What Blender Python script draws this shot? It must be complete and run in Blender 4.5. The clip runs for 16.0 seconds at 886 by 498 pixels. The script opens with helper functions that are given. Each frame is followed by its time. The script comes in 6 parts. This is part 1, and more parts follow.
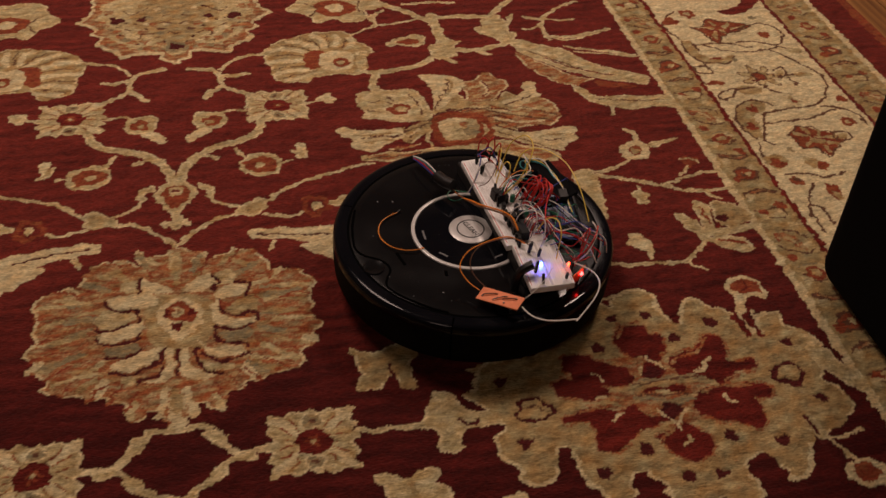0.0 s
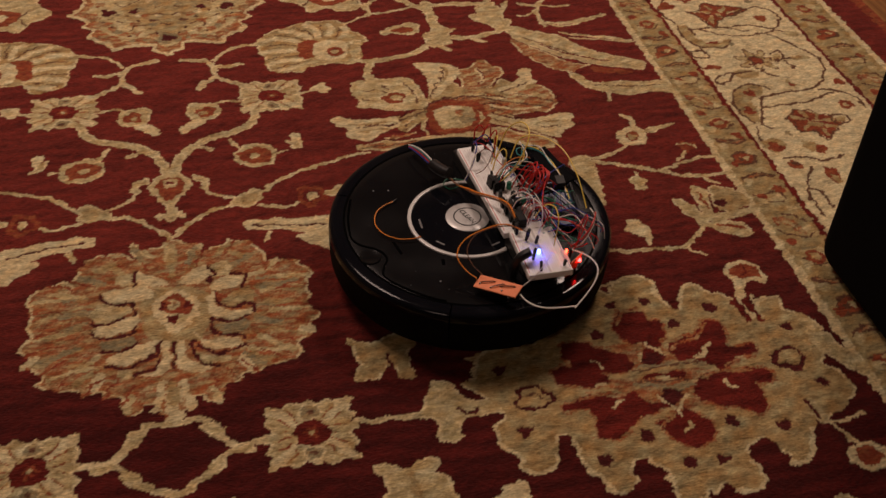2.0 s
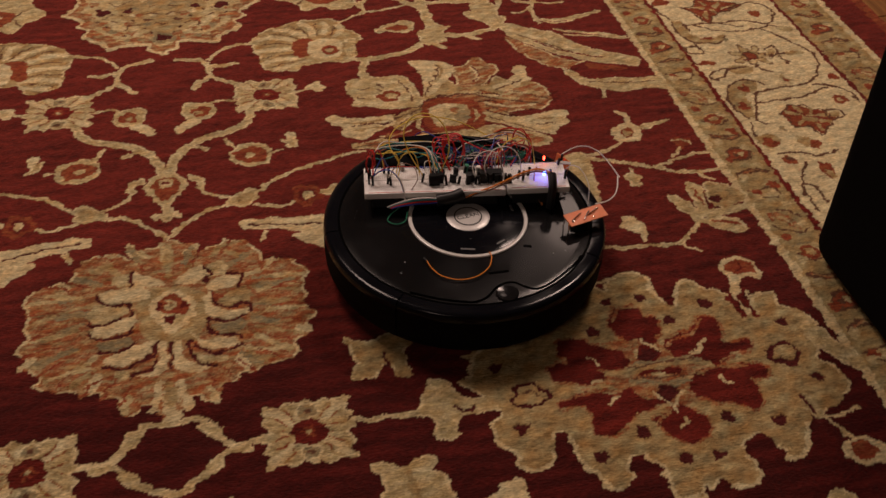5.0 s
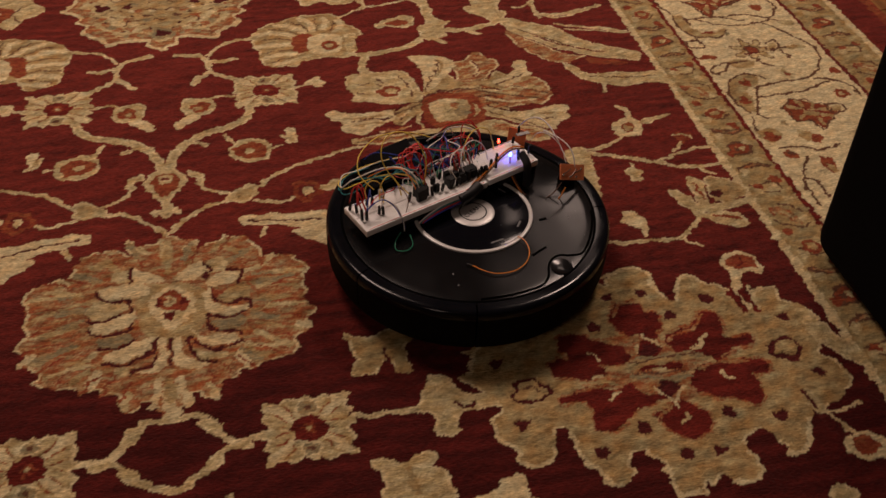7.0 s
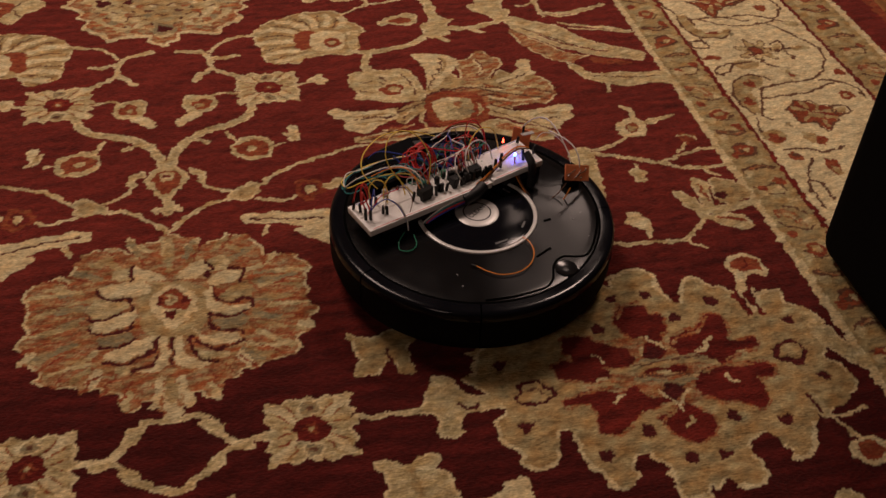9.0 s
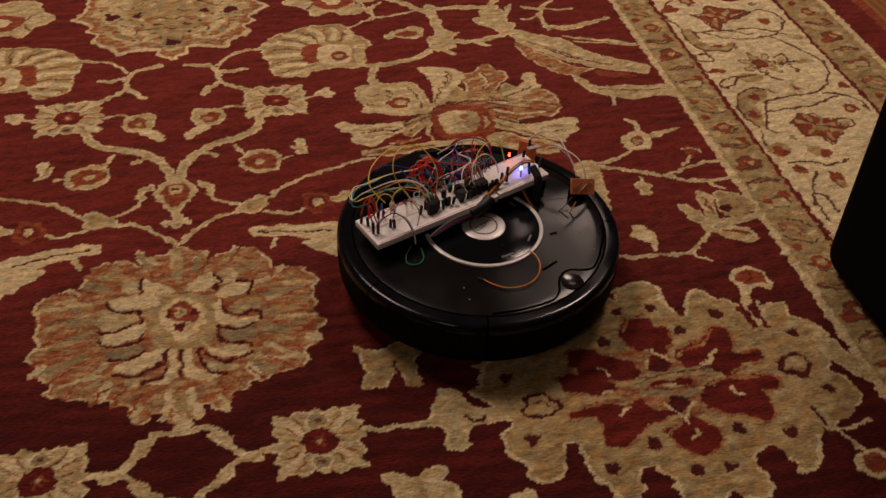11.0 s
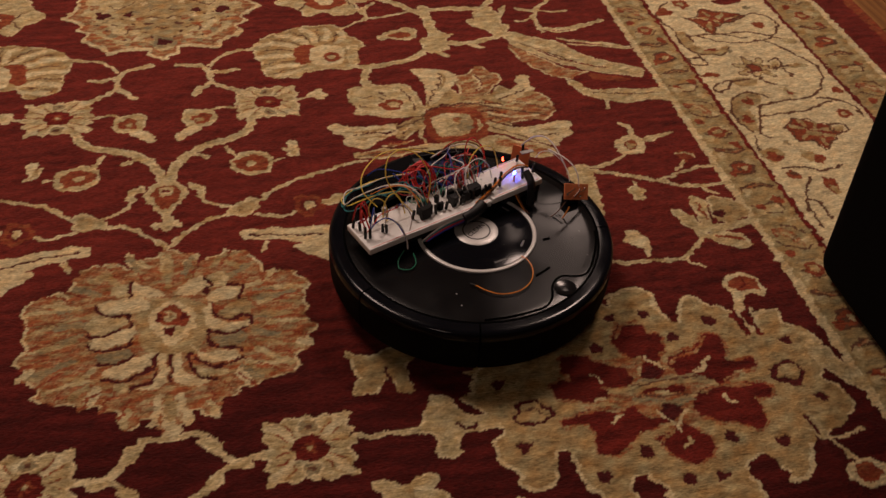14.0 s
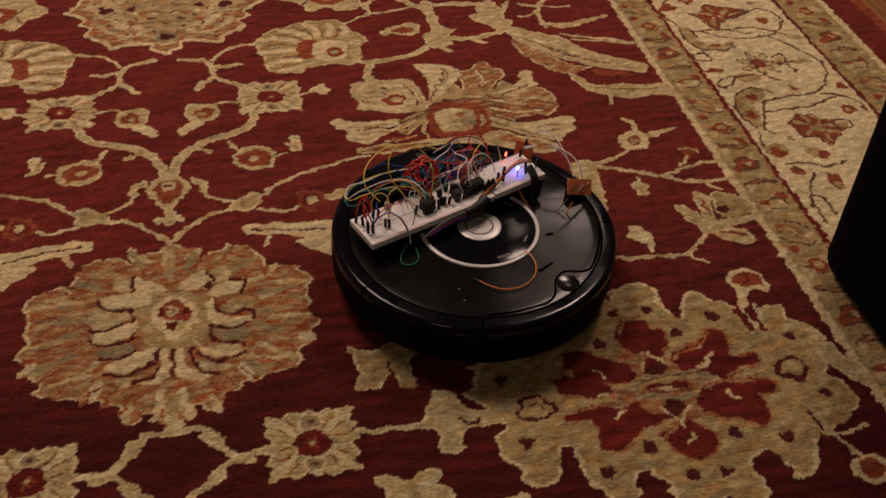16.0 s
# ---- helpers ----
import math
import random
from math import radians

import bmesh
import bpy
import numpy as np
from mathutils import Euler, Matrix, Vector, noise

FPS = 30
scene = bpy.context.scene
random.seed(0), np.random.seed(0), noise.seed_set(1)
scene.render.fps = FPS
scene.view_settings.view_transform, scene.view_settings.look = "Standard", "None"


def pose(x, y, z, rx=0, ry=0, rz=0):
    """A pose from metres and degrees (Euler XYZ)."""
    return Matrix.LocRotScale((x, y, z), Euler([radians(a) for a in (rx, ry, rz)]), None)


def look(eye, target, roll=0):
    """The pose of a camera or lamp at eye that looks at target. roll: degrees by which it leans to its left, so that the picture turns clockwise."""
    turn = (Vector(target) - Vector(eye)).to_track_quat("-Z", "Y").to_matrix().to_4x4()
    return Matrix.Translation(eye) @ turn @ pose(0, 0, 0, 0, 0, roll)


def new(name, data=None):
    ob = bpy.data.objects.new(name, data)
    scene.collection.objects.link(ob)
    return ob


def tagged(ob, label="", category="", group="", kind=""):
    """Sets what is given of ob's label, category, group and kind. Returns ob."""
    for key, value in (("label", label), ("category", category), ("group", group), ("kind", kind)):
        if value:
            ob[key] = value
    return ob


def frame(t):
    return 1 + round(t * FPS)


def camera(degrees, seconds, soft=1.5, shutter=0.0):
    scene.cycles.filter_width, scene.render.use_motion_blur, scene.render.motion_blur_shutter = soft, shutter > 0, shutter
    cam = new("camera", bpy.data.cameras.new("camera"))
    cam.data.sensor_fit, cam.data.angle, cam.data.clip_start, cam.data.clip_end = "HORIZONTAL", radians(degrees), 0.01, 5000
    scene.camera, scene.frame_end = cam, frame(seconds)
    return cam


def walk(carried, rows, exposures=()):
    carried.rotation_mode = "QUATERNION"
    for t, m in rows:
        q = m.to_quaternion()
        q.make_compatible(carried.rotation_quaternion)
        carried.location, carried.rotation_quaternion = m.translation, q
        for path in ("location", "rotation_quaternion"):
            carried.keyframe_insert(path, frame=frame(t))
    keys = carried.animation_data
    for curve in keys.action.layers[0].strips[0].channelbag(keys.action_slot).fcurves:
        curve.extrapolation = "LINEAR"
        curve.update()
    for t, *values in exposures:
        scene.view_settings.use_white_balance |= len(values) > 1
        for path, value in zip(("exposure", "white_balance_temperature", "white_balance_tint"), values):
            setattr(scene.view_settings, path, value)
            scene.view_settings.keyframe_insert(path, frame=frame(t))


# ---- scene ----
cam = camera(48.0, 16.0, shutter=0.7)
PATH = [
    (0, 0.1158, -0.0064, 0.9161, 48.880, -2.575, -11.415),
    (0.5, 0.1177, -0.0047, 0.9134, 49.052, -2.259, -11.588),
    (1, 0.1172, -0.0044, 0.9109, 48.820, -1.977, -11.760),
    (1.5, 0.1168, -0.0039, 0.9097, 48.631, -1.898, -12.074),
    (2, 0.1192, -0.0022, 0.9076, 48.389, -2.046, -11.992),
    (2.5, 0.1197, -0.0016, 0.9042, 48.110, -2.092, -12.088),
    (3, 0.1214, -0.0001, 0.9057, 47.938, -2.016, -12.205),
    (3.5, 0.1213, -0.0014, 0.9099, 48.044, -2.016, -12.369),
    (4, 0.1193, -0.0035, 0.9126, 48.209, -1.971, -12.375),
    (6.5, 0.1252, -0.0004, 0.9111, 47.950, -1.636, -12.428),
    (7, 0.1239, -0.0002, 0.9098, 47.888, -1.650, -12.413),
    (7.5, 0.1211, 0.0016, 0.9079, 47.771, -1.683, -12.383),
    (8, 0.1192, 0.0012, 0.9085, 47.705, -1.800, -12.301),
    (8.5, 0.1186, 0.0029, 0.9094, 47.672, -1.924, -12.327),
    (9, 0.1166, 0.0107, 0.9068, 47.710, -2.113, -12.285),
    (9.5, 0.1139, 0.0094, 0.9099, 47.825, -2.147, -12.264),
    (10, 0.1118, 0.0046, 0.9181, 48.129, -1.943, -12.141),
    (12.5, 0.1165, 0.0197, 0.9173, 48.214, -2.230, -12.022),
    (13, 0.1182, 0.0217, 0.9148, 48.227, -2.419, -12.032),
    (13.5, 0.1166, 0.0212, 0.9205, 48.147, -2.548, -12.071),
    (14, 0.1137, 0.0212, 0.9204, 48.004, -2.564, -12.214),
    (14.5, 0.1146, 0.0207, 0.9193, 48.098, -2.631, -12.217),
    (15, 0.1149, 0.0206, 0.9195, 48.088, -2.566, -12.167),
    (15.5, 0.1143, 0.0209, 0.9152, 48.054, -2.558, -11.997),
    (16, 0.1134, 0.0219, 0.9160, 47.839, -2.545, -12.047),
]
walk(cam, [(t, pose(x, y, z, rx, ry, rz)) for t, x, y, z, rx, ry, rz in PATH])

# ---- light ----
world = bpy.data.worlds.new("evening_room")
world.use_nodes = True
world.node_tree.nodes["Background"].inputs["Color"].default_value = (0.30, 0.22, 0.15, 1)
world.node_tree.nodes["Background"].inputs["Strength"].default_value = 0.02
scene.world = world


def area_lamp(name, eye, target, size, watts, colour):
    data = bpy.data.lights.new(name, "AREA")
    data.shape, data.size, data.energy, data.color = "DISK", size, watts, colour
    ob = new(name, data)
    ob.matrix_world = look(eye, target)
    return ob


LAMPLIGHT = (1.0, 0.730, 0.61)
area_lamp("ceiling_lamp", (-0.40, 2.2, 2.5), (-0.35, 2.15, 0.0), 0.9, 36.0, LAMPLIGHT)
area_lamp("pendant_lamp", (1.60, 2.35, 2.45), (1.0, 2.0, 0.0), 0.5, 21.5, LAMPLIGHT)
# added fill light, unseen: lifts the shadow in front of the robot
area_lamp("front_fill", (-1.1, -1.1, 2.2), (0.3, 1.0, 0.0), 0.7, 6.5, LAMPLIGHT)
# unseen disc added so that the deck's right side mirrors a soft glare
area_lamp("lid_glare", (1.55, 3.22, 2.15), (0.5, 0.9, 0.0), 0.36, 1.6, LAMPLIGHT)
scene.view_settings.exposure = 0.0

# ---- materials ----
def nodes_of(name):
    m = bpy.data.materials.new(name)
    m.use_nodes = True
    t = m.node_tree
    return m, t, t.nodes["Principled BSDF"]


def link(t, a, b):
    t.links.new(a, b)


def plain(name, colour, rough=0.5, metal=0.0, vary=0.12, scale=60.0, bump=0.0, bump_scale=300.0, spec=0.5, smudge=0.0):
    """A surface with two scales of variation in colour and roughness and a fine relief."""
    m, t, b = nodes_of(name)
    co = t.nodes.new("ShaderNodeTexCoord")
    n1 = t.nodes.new("ShaderNodeTexNoise")
    n1.inputs["Scale"].default_value, n1.inputs["Detail"].default_value = scale, 5
    link(t, co.outputs["Object"], n1.inputs["Vector"])
    mix = t.nodes.new("ShaderNodeMix")
    mix.data_type = "RGBA"
    mix.inputs[6].default_value = (*[c * (1 - vary) for c in colour], 1)
    mix.inputs[7].default_value = (*[min(1, c * (1 + vary)) for c in colour], 1)
    link(t, n1.outputs["Fac"], mix.inputs[0])
    link(t, mix.outputs[2], b.inputs["Base Color"])
    n2 = t.nodes.new("ShaderNodeTexNoise")
    n2.inputs["Scale"].default_value, n2.inputs["Detail"].default_value = scale * 0.35, 6
    link(t, co.outputs["Object"], n2.inputs["Vector"])
    r = t.nodes.new("ShaderNodeMapRange")
    r.inputs["From Min"].default_value, r.inputs["From Max"].default_value = 0.3, 0.7
    r.inputs["To Min"].default_value, r.inputs["To Max"].default_value = max(0.02, rough - 0.06 - smudge), min(1, rough + 0.06 + smudge)
    link(t, n2.outputs["Fac"], r.inputs["Value"])
    link(t, r.outputs["Result"], b.inputs["Roughness"])
    b.inputs["Metallic"].default_value = metal
    b.inputs["Specular IOR Level"].default_value = spec
    if bump:
        n3 = t.nodes.new("ShaderNodeTexNoise")
        n3.inputs["Scale"].default_value, n3.inputs["Detail"].default_value = bump_scale, 3
        link(t, co.outputs["Object"], n3.inputs["Vector"])
        bm_ = t.nodes.new("ShaderNodeBump")
        bm_.inputs["Strength"].default_value, bm_.inputs["Distance"].default_value = bump, 0.001
        link(t, n3.outputs["Fac"], bm_.inputs["Height"])
        link(t, bm_.outputs["Normal"], b.inputs["Normal"])
    return m


def glowing(name, colour, strength):
    m, t, b = nodes_of(name)
    b.inputs["Base Color"].default_value = (*[0.4 + 0.5 * c for c in colour], 1)
    b.inputs["Roughness"].default_value = 0.2
    b.inputs["Emission Color"].default_value = (*colour, 1)
    b.inputs["Emission Strength"].default_value = strength
    return m


BLACK_GLOSS = plain("black_gloss_plastic", (0.005, 0.0054, 0.0075), 0.12, smudge=0.04, scale=40, spec=0.16)
SIDE_BLACK = plain("dull_black_plastic", (0.0035, 0.0035, 0.0045), 0.75, spec=0.06, bump=0.1, bump_scale=500)
SEAM_BLACK = plain("seam_black", (0.0012, 0.0012, 0.0012), 0.9, spec=0.03)
BLACK_SATIN = plain("black_satin_plastic", (0.010, 0.010, 0.011), 0.42, smudge=0.06, scale=80, bump=0.05, bump_scale=900)
BLACK_MATT = plain("black_matt_plastic", (0.012, 0.012, 0.012), 0.6, scale=90)
GREY_PLATE = plain("dark_grey_lid_plastic", (0.007, 0.007, 0.0075), 0.17, smudge=0.06, scale=26, spec=0.24)
SILVER = plain("silver_paint", (0.55, 0.54, 0.52), 0.38, 0.35, vary=0.06, scale=120)
RING_WHITE = plain("pale_ring_plastic", (0.66, 0.65, 0.62), 0.32, 0.1, vary=0.05)
BOARD_WHITE = plain("white_breadboard_plastic", (0.91, 0.90, 0.87), 0.45, vary=0.03)
UPHOLSTERY = plain("black_upholstery", (0.004, 0.004, 0.0045), 0.95, spec=0.05, bump=0.3, bump_scale=700)
WALL_PAINT = plain("tan_wall_paint", (0.52, 0.42, 0.33), 0.8, vary=0.05, scale=3)
# darker paint for unseen surfaces, to cut bounce and reflections on the robot
LOW_BOUNCE_PAINT = plain("low_bounce_paint", (0.24, 0.18, 0.14), 0.8, vary=0.05, scale=3)

# ---- building helpers ----
def mesh_of(name, bm, material, smooth=True):
    me = bpy.data.meshes.new(name)
    bm.to_mesh(me)
    bm.free()
    if smooth:
        me.shade_smooth()
        me.set_sharp_from_angle(angle=radians(40))
    me.materials.append(material)
    return me


def part(name, bm, material, parent, label="", m=None, smooth=True):
    ob = new(name, mesh_of(name, bm, material, smooth))
    ob.parent = parent
    if m is not None:
        ob.matrix_basis = m
    return tagged(ob, label)


def box_bm(sx, sy, sz, bevel=0.0, segments=2, m=None):
    """A box standing on z = 0, with bevelled edges."""
    bm = bmesh.new()
    bmesh.ops.create_cube(bm, size=1, matrix=Matrix.Translation((0, 0, sz / 2)) @ Matrix.Diagonal((sx, sy, sz, 1)))
    if bevel:
        bmesh.ops.bevel(bm, geom=bm.edges[:], offset=bevel, segments=segments, profile=0.5, affect="EDGES")
    if m is not None:
        bm.transform(m)
    return bm


def lathe_bm(profile, steps=128, closed=False):
    """Turns (r, z) pairs about z."""
    bm = bmesh.new()
    rings = []
    for r, z in profile:
        rings.append([bm.verts.new((r * math.cos(2 * math.pi * k / steps), r * math.sin(2 * math.pi * k / steps), z)) for k in range(steps)])
    pairs = list(zip(rings, rings[1:])) + ([(rings[-1], rings[0])] if closed else [])
    for a, b in pairs:
        for k in range(steps):
            bm.faces.new((a[k], a[(k + 1) % steps], b[(k + 1) % steps], b[k]))
    if not closed:
        bm.faces.new(rings[-1])
        bm.faces.new(rings[0][::-1])
    return bm


# ---- the room ----
def structure(name, bm, material, label, category):
    ob = new(name, mesh_of(name, bm, material, False))
    return tagged(ob, label, category, kind="structure")


# unseen walls close the room; their tones set how much lamplight they return
structure("wall_north", box_bm(7.95, 0.15, 2.7, m=pose(0.5, 4.6, -0.02)), WALL_PAINT, "unseen tan wall, pale to return lamplight", "wall")
structure("wall_south", box_bm(7.95, 0.15, 2.7, m=pose(0.5, -3.6, -0.02)), LOW_BOUNCE_PAINT, "unseen brown wall, dark to cut bounced light", "wall")
structure("wall_east", box_bm(0.15, 8.05, 2.7, m=pose(4.4, 0.5, -0.02)), LOW_BOUNCE_PAINT, "unseen brown wall, dark to cut bounced light", "wall")
structure("wall_west", box_bm(0.15, 8.05, 2.7, m=pose(-3.4, 0.5, -0.02)), LOW_BOUNCE_PAINT, "unseen brown wall, dark to cut bounced light", "wall")
structure("ceiling", box_bm(7.95, 8.35, 0.12, m=pose(0.5, 0.5, 2.68)), LOW_BOUNCE_PAINT, "unseen brown ceiling, dark to cut bounced light", "ceiling")

# ---- the rug ----
# The pattern is laid knot by knot on the pile; measures in millimetres, x across the rug, y along it.
DYES = {
    "red": (0.136, 0.0146, 0.0106), "wine": (0.080, 0.0125, 0.0105), "cream": (0.61, 0.497, 0.270), "tan": (0.420, 0.325, 0.150),
    "sand": (0.365, 0.252, 0.108), "rust": (0.295, 0.092, 0.034), "sage": (0.25, 0.215, 0.120), "brick": (0.2204, 0.0418, 0.01824), "crimson": (0.152, 0.01672, 0.01064), "brown": (0.130, 0.059, 0.031),
    "ivory": (0.69, 0.585, 0.335), "olive": (0.335, 0.240, 0.102),
}
DYE_NAMES = list(DYES)
KNOT = 2.2
fine_x, fine_y = np.arange(-440, 1336, KNOT), np.arange(380, 1960, KNOT)
xs = np.concatenate([np.arange(-1336, -445, 12.0), fine_x])
ys = np.concatenate([np.arange(-1500, 378, 12.0), fine_y, np.arange(1968, 3300, 12.0)])
rng = np.random.default_rng(7)
GX, GY = np.meshgrid(xs, ys)


def wave(x, y, n, size, seed):
    """Soft random unevenness from a few crossed waves."""
    r = np.random.default_rng(seed)
    out = np.zeros(x.shape)
    for _ in range(n):
        a, p, k = r.uniform(0, 2 * np.pi), r.uniform(0, 2 * np.pi), r.uniform(0.6, 1.6) * 2 * np.pi / size
        out += np.sin(k * (x * np.cos(a) + y * np.sin(a)) + p)
    return out / math.sqrt(n)


# the weaver's hand is not quite steady
SX = GX + rng.normal(0, 0.35, GX.shape) + 1.8 * wave(GX, GY, 9, 24, 21) + 0.9 * wave(GX * 0.3, GY, 7, 9, 23)
SY = GY + rng.normal(0, 0.35, GX.shape) + 1.6 * wave(GX, GY, 9, 24, 22)
DYE = np.zeros(GX.shape, np.int8)


def window_of(x0, x1, y0, y1):
    a, b = np.searchsorted(xs, (x0, x1))
    c, d = np.searchsorted(ys, (y0, y1))
    return slice(c, d), slice(a, b)


def smooth_line(pts, closed, steps=6):
    """A Catmull-Rom curve through the points."""
    p = np.array(pts, float)
    n = len(p)
    if n < 3:
        return p
    out = []
    for i in range(n if closed else n - 1):
        if closed:
            a, b, c, d = p[i - 1], p[i], p[(i + 1) % n], p[(i + 2) % n]
        else:
            a, b, c, d = p[max(i - 1, 0)], p[i], p[i + 1], p[min(i + 2, n - 1)]
        for k in range(steps):
            t = k / steps
            out.append(0.5 * (2 * b + (c - a) * t + (2 * a - 5 * b + 4 * c - d) * t * t + (3 * b - a - 3 * c + d) * t ** 3))
    if not closed:
        out.append(p[-1])
    return np.array(out)


def sides(pts, mirror):
    yield pts
    if mirror:
        yield [(-x, y) for x, y in pts]


def stroke(dye, width, pts, mirror=False):
    """A woven line of that width with a slightly uneven edge."""
    for side in sides(pts, mirror):
        line = smooth_line(side, False, 4)
        w = width / 2
        box = window_of(line[:, 0].min() - w - 3, line[:, 0].max() + w + 3, line[:, 1].min() - w - 3, line[:, 1].max() + w + 3)
        X, Y = SX[box], SY[box]
        best = np.full(X.shape, 1e9)
        for (ax, ay), (bx, by) in zip(line, line[1:]):
            dx, dy = bx - ax, by - ay
            t = np.clip(((X - ax) * dx + (Y - ay) * dy) / (dx * dx + dy * dy + 1e-9), 0, 1)
            best = np.minimum(best, (X - ax - t * dx) ** 2 + (Y - ay - t * dy) ** 2)
        DYE[box][best < w * w] = DYE_NAMES.index(dye)


def field(dye, pts, mirror=False):
    """A filled motif with a rounded outline. A motif that begins and ends on the middle axis is closed by its mirror image."""
    if mirror and abs(pts[0][0]) < 12 and abs(pts[-1][0]) < 12:
        pts, mirror = list(pts) + [(-x, y) for x, y in pts[-2:0:-1]], False
    for side in sides(pts, mirror):
        line = smooth_line(side, True, 4)
        box = window_of(line[:, 0].min() - 3, line[:, 0].max() + 3, line[:, 1].min() - 3, line[:, 1].max() + 3)
        X, Y = SX[box], SY[box]
        inside = np.zeros(X.shape, bool)
        for (ax, ay), (bx, by) in zip(line, np.roll(line, -1, 0)):
            if ay != by:
                inside ^= ((Y < ay) != (Y < by)) & (X < (bx - ax) * (Y - ay) / (by - ay) + ax)
        DYE[box][inside] = DYE_NAMES.index(dye)


def spot(dye, x, y, rx, ry, mirror=False):
    for cx in ((x, -x) if mirror else (x,)):
        box = window_of(cx - rx - 3, cx + rx + 3, y - ry - 3, y + ry + 3)
        X, Y = (SX[box] - cx) / rx, (SY[box] - y) / ry
        a = np.arctan2(Y, X)
        DYE[box][np.hypot(X, Y) < 1 + 0.13 * np.cos(3 * a + round(cx / 16)) + 0.10 * np.cos(5 * a + round(y / 16))] = DYE_NAMES.index(dye)


def dots(dye, r, pts, mirror=False):
    for x, y in pts:
        spot(dye, x, y, r, r, mirror)


def rosette(x, y, r, mirror=False):
    """A square-set rosette: eight pale petals with dark gaps, four eyes, a red heart with a star."""
    for cx in ((x, -x) if mirror else (x,)):
        box = window_of(cx - 1.6 * r, cx + 1.6 * r, y - 1.4 * r, y + 1.4 * r)
        X, Y = (SX[box] - cx) / 1.12, SY[box] - y
        d, a = np.hypot(X, Y), np.arctan2(Y, X)
        rim = 1.02 * r * (0.96 + 0.05 * np.cos(16 * a)) * np.minimum(1.34, 1 / np.maximum(np.abs(np.cos(a)), np.abs(np.sin(a))))
        view = DYE[box]
        view[d < rim] = DYE_NAMES.index("tan")
        petal = np.cos(8 * a) > 0.2
        view[(d < rim * 0.93) & petal & (np.cos(4 * a) < 0)] = DYE_NAMES.index("cream")
        view[(d < rim * 0.94) & (d > 0.45 * r) & (np.cos(16 * a) < -0.65)] = DYE_NAMES.index("sand")
        view[(d < rim * 0.80) & (d > 0.5 * r) & (np.cos(16 * a) < -0.93)] = DYE_NAMES.index("brick")
        view[d < 0.42 * r * (1 + 0.07 * np.cos(8 * a))] = DYE_NAMES.index("crimson")
        view[d < 0.15 * r * (1 + 0.3 * np.cos(6 * a))] = DYE_NAMES.index("brick")
        view[d < 0.07 * r] = DYE_NAMES.index("tan")
        for k in (1, 3):
            ex, ey = 0.66 * r * math.cos(k * math.pi / 2), 0.66 * r * math.sin(k * math.pi / 2)
            view[np.hypot(X - ex, Y - ey) < 0.27 * r] = DYE_NAMES.index("cream")
            view[np.hypot(X - ex, Y - ey) < 0.20 * r] = DYE_NAMES.index("sage")
            view[np.hypot(X - ex, Y - ey) < 0.08 * r] = DYE_NAMES.index("brown")


def blossom(x, y, r):
    """A seven-petalled flower in dark outline."""
    box = window_of(x - 1.2 * r, x + 1.2 * r, y - 1.2 * r, y + 1.2 * r)
    X, Y = SX[box] - x, SY[box] - y
    d, a = np.hypot(X, Y), np.arctan2(Y, X)
    rim = r * (0.78 + 0.24 * np.cos(7 * a))
    view = DYE[box]
    view[d < rim] = DYE_NAMES.index("brown")
    view[d < rim - 3.5] = DYE_NAMES.index("sand")
    view[(d < rim - 7) & (np.cos(7 * a) > 0.5)] = DYE_NAMES.index("tan")
    view[d < 0.36 * r] = DYE_NAMES.index("brown")
    view[d < 0.25 * r] = DYE_NAMES.index("brick")


def band(dye, x0, x1):
    DYE[(SX >= x0) & (SX < x1)] = DYE_NAMES.index(dye)


# border bands, from the inner guard to the outer edge
band("cream", 827, 839)
band("olive", 839, 904)
band("crimson", 904, 912)
band("ivory", 912, 1150)
band("red", 1150, 1158)
band("olive", 1158, 1240)
band("cream", 1240, 1252)
band("brick", 1312, 1345)

# vine round the upper heart, mirrored
stroke("tan", 15, [(5, 1207), (7, 1234), (17, 1264), (37, 1290), (63, 1306), (94, 1316), (121, 1333), (131, 1353), (135, 1374)], True)
stroke("tan", 7, [(45, 1284), (63, 1276)], True)
stroke("tan", 10, [(115, 1453), (95, 1466), (77, 1485), (73, 1518), (57, 1538), (21, 1546)], True)
stroke("cream", 10, [(77, 1483), (58, 1463), (48, 1451)], True)
stroke("tan", 9, [(79, 1517), (100, 1513), (121, 1515)], True)
stroke("tan", 8, [(76, 1536), (100, 1566), (128, 1577), (160, 1583)], True)
stroke("sand", 6, [(117, 1402), (88, 1408), (70, 1398)], True)
field("tan", [(31, 1403), (64, 1403), (80, 1392), (74, 1360), (52, 1356), (39, 1351), (30, 1368)], True)
spot("brick", 57, 1379, 15, 14, True)
spot("sand", 54, 1376, 6, 6, True)
stroke("cream", 17, [(46, 1352), (32, 1345), (22, 1332)], True)
rosette(163, 1411, 45, True)
stroke("tan", 7, [(91, 1299), (102, 1275), (112, 1264)], True)
field("tan", [(95, 1261), (113, 1277), (139, 1277), (157, 1265), (157, 1239), (147, 1223), (122, 1222), (99, 1232)], True)
field("brick", [(101, 1257), (116, 1268), (135, 1268), (150, 1257), (150, 1243), (141, 1231), (121, 1232), (104, 1241)], True)
spot("tan", 124, 1250, 8, 7, True)
stroke("tan", 4, [(156, 1250), (175, 1251)], True)
stroke("cream", 15, [(190, 1292), (192, 1272), (188, 1263)], True)
stroke("sand", 8, [(178, 1279), (196, 1258)], True)
